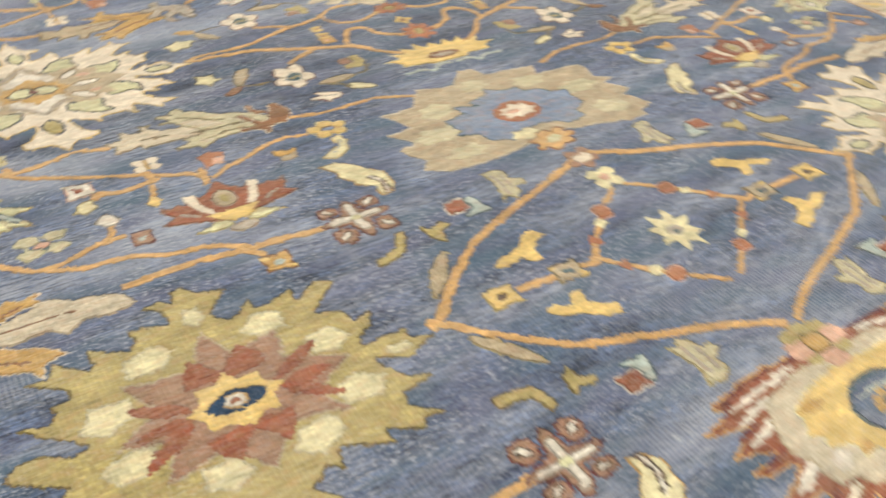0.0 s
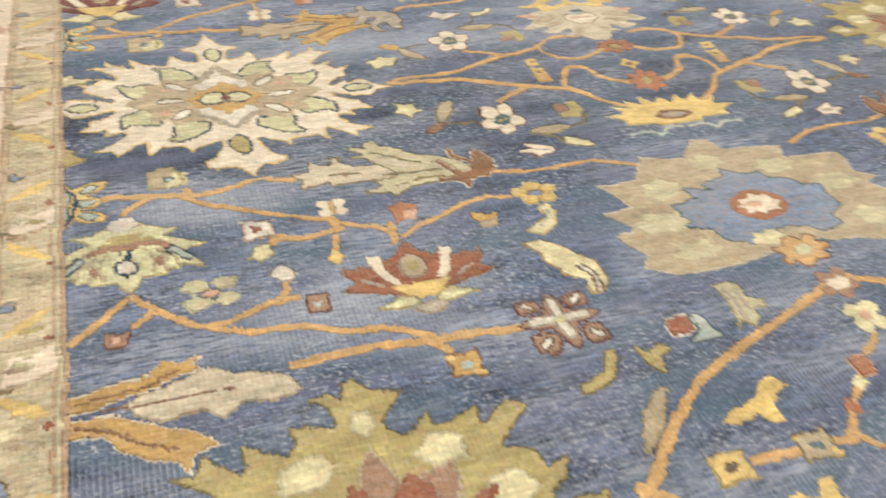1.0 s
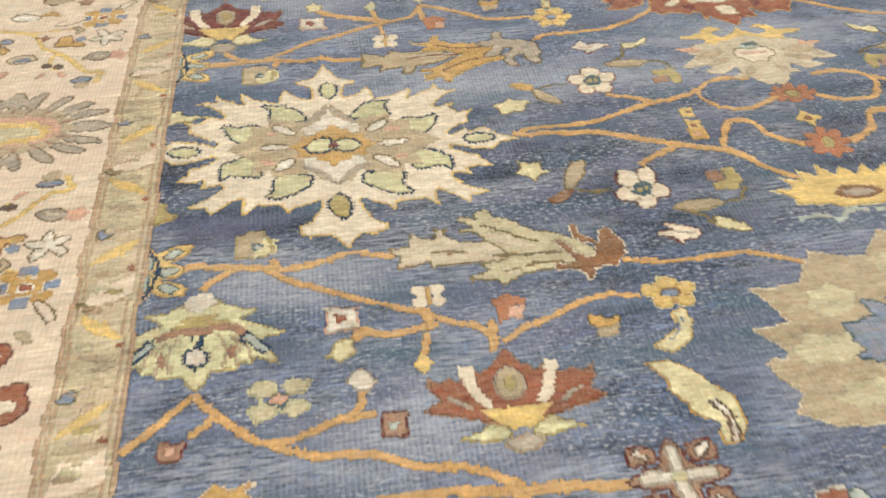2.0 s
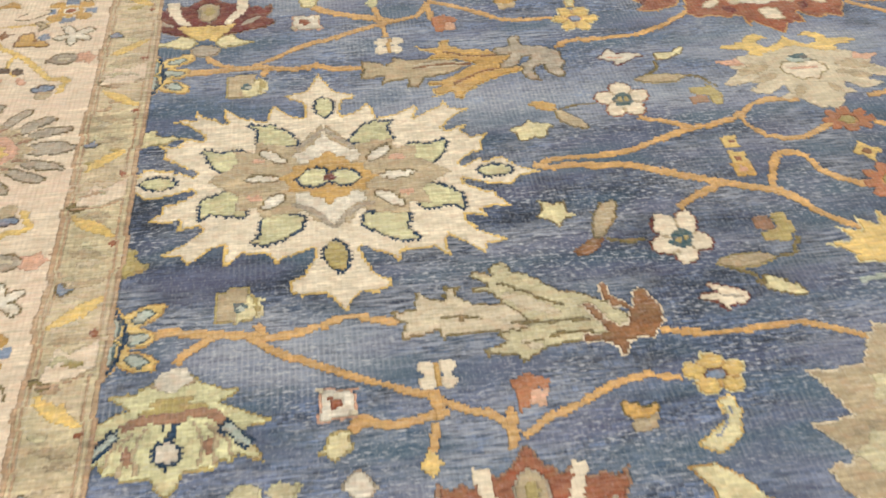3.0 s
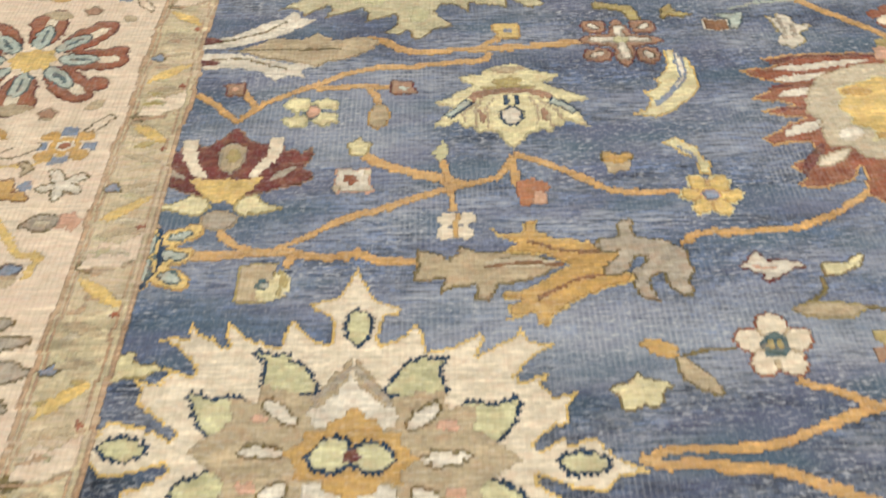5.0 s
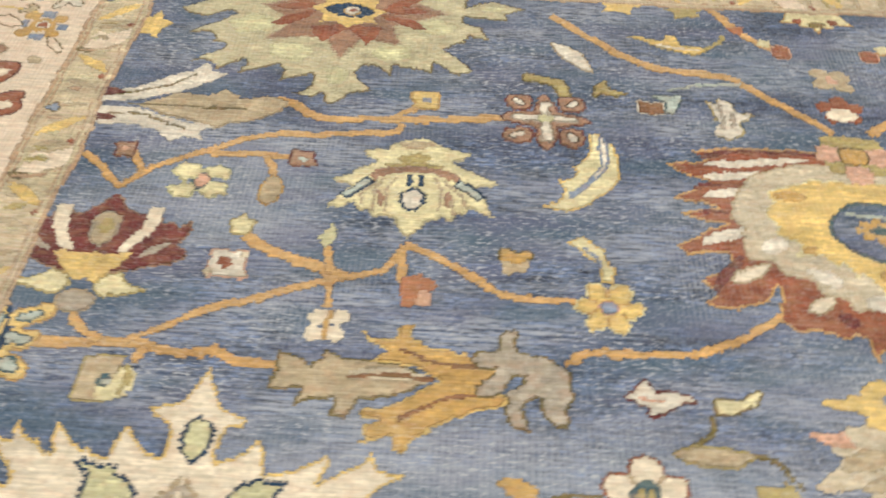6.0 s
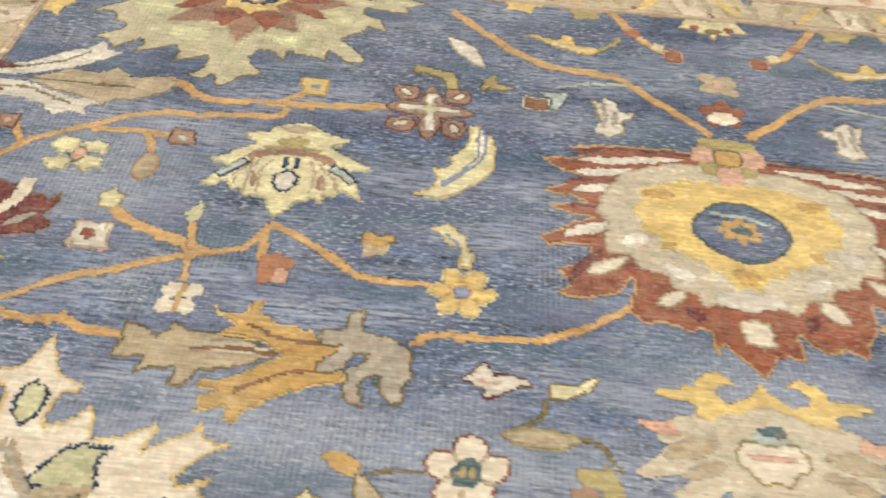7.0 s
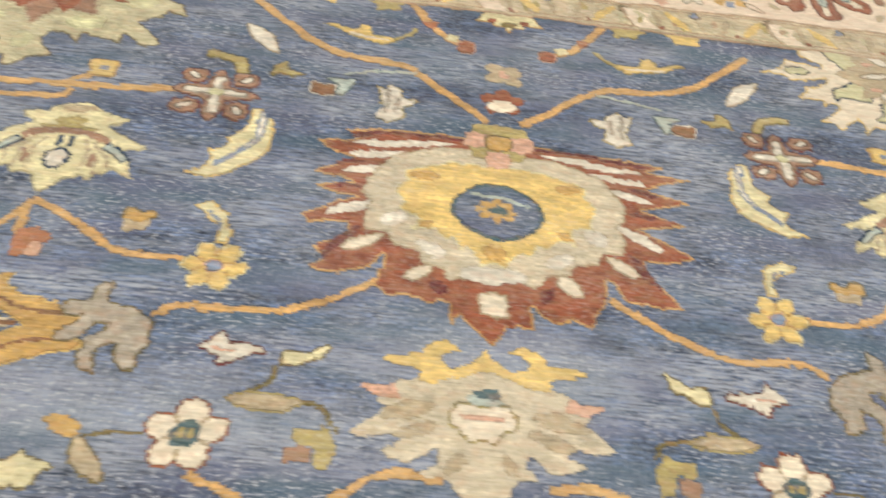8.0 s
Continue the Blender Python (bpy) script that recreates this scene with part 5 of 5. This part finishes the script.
def pile_mesh(name, cells, lift, material):
    """One patch of pile: the tops of its knots and its sides down to the foundation."""
    j, i = cells // NX, cells % NX
    w = NX + 1
    quads = np.stack([j * w + i, j * w + i + 1, (j + 1) * w + i + 1, (j + 1) * w + i], 1)
    mine = np.zeros((NY + 2, NX + 2), bool)
    mine[j + 1, i + 1] = True
    sides = []
    for dj, di, a, b in ((-1, 0, 0, 1), (0, 1, 1, 2), (1, 0, 2, 3), (0, -1, 3, 0)):
        open_ = ~mine[j + 1 + dj, i + 1 + di]
        sides.append(quads[open_][:, [b, a]])
    sides = np.vstack(sides)
    used, back = np.unique(quads, return_inverse=True)
    back = back.reshape(quads.shape)
    top = np.stack([VX.ravel()[used], VY.ravel()[used], VZ.ravel()[used] + lift], 1)
    rim = np.unique(sides)
    low = np.stack([VX.ravel()[rim], VY.ravel()[rim], np.full(len(rim), FOOT)], 1)
    sa, sb = np.searchsorted(used, sides[:, 0]), np.searchsorted(used, sides[:, 1])
    la, lb = np.searchsorted(rim, sides[:, 0]) + len(used), np.searchsorted(rim, sides[:, 1]) + len(used)
    faces = np.vstack([back, np.stack([sa, sb, lb, la], 1)])
    me = bpy.data.meshes.new(name)
    me.from_pydata(np.vstack([top, low]).tolist(), [], faces.tolist())
    me.materials.append(material)
    me.polygons.foreach_set("use_smooth", np.concatenate([np.ones(len(back), bool), np.zeros(len(sides), bool)]))
    return me


# ---- setting ----
def box_mesh(name, lo, hi, material):
    bm = bmesh.new()
    bmesh.ops.create_cube(bm, size=1.0)
    for v in bm.verts:
        v.co = Vector([(lo[k] + hi[k]) / 2 + v.co[k] * (hi[k] - lo[k]) for k in range(3)])
    me = bpy.data.meshes.new(name)
    bm.to_mesh(me)
    bm.free()
    me.materials.append(material)
    return new(name, me)


concrete = plain("screed", (0.22, 0.20, 0.18), 0.6)
paint = plain("wall_paint", (0.72, 0.70, 0.66), 0.9, 3.0, 0.04)
RX0, RX1, RY0, RY1, RZ = -3.2, 5.0, -3.4, 5.2, 3.0
tagged(box_mesh("floor", (RX0, RY0, -0.12), (RX1, RY1, FLOOR), concrete), "plain grey showroom floor under the rug", "floor", kind="structure")
tagged(box_mesh("ceiling", (RX0, RY0, RZ), (RX1, RY1, RZ + 0.12), paint), "plain white ceiling", "ceiling", kind="structure")
for nm, lo, hi in (("wall_west", (RX0 - .12, RY0, FLOOR), (RX0, RY1, RZ)), ("wall_east", (RX1, RY0, FLOOR), (RX1 + .12, RY1, RZ)),
                   ("wall_south", (RX0, RY0 - .12, FLOOR), (RX1, RY0, RZ)), ("wall_north", (RX0, RY1, FLOOR), (RX1, RY1 + .12, RZ))):
    tagged(box_mesh(nm, lo, hi, paint), "plain pale painted wall", "wall", kind="structure")
for lx in (-1.2, 0.9, 3.0):
    for ly in (-1.6, 0.9, 3.4):
        la = bpy.data.lights.new("ceiling_lamp", "AREA")
        la.shape, la.size, la.size_y, la.energy, la.color = "RECTANGLE", 0.6, 1.2, LAMP_WATTS, (1.0, 0.98, 0.93)
        lamp = new("ceiling_lamp", la)
        lamp.location = (lx, ly, RZ - 0.02)

# ---- the rug ----
rug = tagged(new("rug"), "hand-knotted wool rug, blue field with floral palmettes", "rug")


def child(name, me, parent, label="", kind=""):
    ob = new(name, me)
    ob.parent = parent
    return tagged(ob, label, kind=kind)


EX0, EX1, EY1 = EDGE, 2 * axis(1.65) - EDGE, TOP + 2 * GUARD + BAND
EY0 = 2 * MIDDLE - EY1
base = box_mesh("foundation", (EX0, EY0, FLOOR), (EX1, EY1, FLOOR + 0.005), plain("cotton", (0.55, 0.48, 0.38), 0.9, 200.0, 0.15))
base.parent = rug
tagged(base, "cotton warp and weft foundation")

order = np.argsort(PART.ravel(), kind="stable")
bounds = np.searchsorted(PART.ravel()[order], np.arange(len(PATCHES) + 1))


def islands(cells):
    """The separate patches of one colour of a motif, largest first."""
    left = set(cells.tolist())
    found = []
    while left:
        c = left.pop()
        todo, patch = [c], [c]
        while todo:
            c = todo.pop()
            for n in (c - 1, c + 1, c - NX, c + NX, c - NX - 1, c - NX + 1, c + NX - 1, c + NX + 1):
                if n in left:
                    left.discard(n)
                    todo.append(n)
                    patch.append(n)
        found.append(np.array(patch))
    return sorted(found, key=len, reverse=True)


# patches of one or two knots go over to the colour beside them
flat = PART.ravel()
for k in range(1, len(PATCHES)):
    if PATCHES[k][1] != "ground" and bounds[k + 1] > bounds[k]:
        for patch in islands(order[bounds[k]:bounds[k + 1]])[1:]:
            if len(patch) < 3:
                around = [flat[n] for c in patch for n in (c - 1, c + 1, c - NX, c + NX) if 0 <= n < NX * NY and flat[n] != k]
                flat[patch] = around[0] if around else 0
order = np.argsort(flat, kind="stable")
bounds = np.searchsorted(flat[order], np.arange(len(PATCHES) + 1))

by_motif = {}
for k, (number, role, colour) in enumerate(PATCHES):
    cells = order[bounds[k]:bounds[k + 1]]
    if len(cells):
        for part in [cells] if number < 0 or role == "ground" else islands(cells):
            by_motif.setdefault(number, []).append((len(part), role, colour, part))
for number in sorted(by_motif):
    pieces = sorted(by_motif[number], key=lambda p: -p[0])
    name, label = ("field", "blue wool field with lighter and darker dye bands") if number < 0 else MOTIFS[number]
    top = None
    for count, role, colour, cells in pieces:
        lift = 0.0 if number < 0 else -0.0005 if ("outline" in role or colour in ("navy", "moss", "dark")) else 0.0005
        me = pile_mesh(name if top is None else role, cells, lift, WOOL[colour])
        if top is None:
            top = child(name, me, rug, label)
        else:
            child(role, me, top)

# The rest of the rug, which runs on past the near part in the same pattern, with coarser knots.
BIG = 0.0108
wide = np.arange(EX0 + BIG / 2, EX1, BIG)
tall = np.arange(EY0 + BIG / 2, EY1, BIG)
bx, by = np.meshgrid(wide, tall)
seen = (bx > X0 - .2 * BIG) & (bx < X0 + NX * KNOT + .2 * BIG) & (by > Y0 - .2 * BIG) & (by < Y0 + NY * KNOT + .2 * BIG)
fy = np.where(by < Y0, 2 * MIDDLE - by, by)
fx = np.where(bx > X0 + NX * KNOT, 2 * axis(1.65) - bx, bx)
ci = np.clip(((fx - X0) / KNOT).astype(int), 0, NX - 1)
cj = np.clip(((fy - Y0) / KNOT).astype(int), 0, NY - 1)
shade_of = np.array([list(WOOL).index(k[2]) for k in PATCHES])
coarse = shade_of[PART[cj, ci]]
inset = np.minimum(np.minimum(bx - EX0, EX1 - bx), np.minimum(by - EY0, EY1 - by))
past = (fy > Y0 + NY * KNOT) | (fx < X0)
coarse = np.where(past & (inset >= GUARD), list(WOOL).index("cream"), coarse)
coarse = np.where(inset < GUARD, list(WOOL).index("guard"), coarse)
for n, colour in enumerate(WOOL):
    j, i = np.nonzero((coarse == n) & ~seen)
    if len(j) == 0:
        continue
    x, y = wide[i], tall[j]
    h = BIG / 2
    z = np.full(len(x), -0.0003)
    verts = np.stack([np.stack([x + a * h, y + b * h, z], 1) for a, b in ((-1, -1), (1, -1), (1, 1), (-1, 1))], 1).reshape(-1, 3)
    me = bpy.data.meshes.new("outer_pile")
    me.from_pydata(verts.tolist(), [], np.arange(len(verts)).reshape(-1, 4).tolist())
    me.materials.append(WOOL[colour])
    child("outer_pile", me, rug, "%s wool pile in the rest of the rug" % colour.replace("_", " "), "stuff")
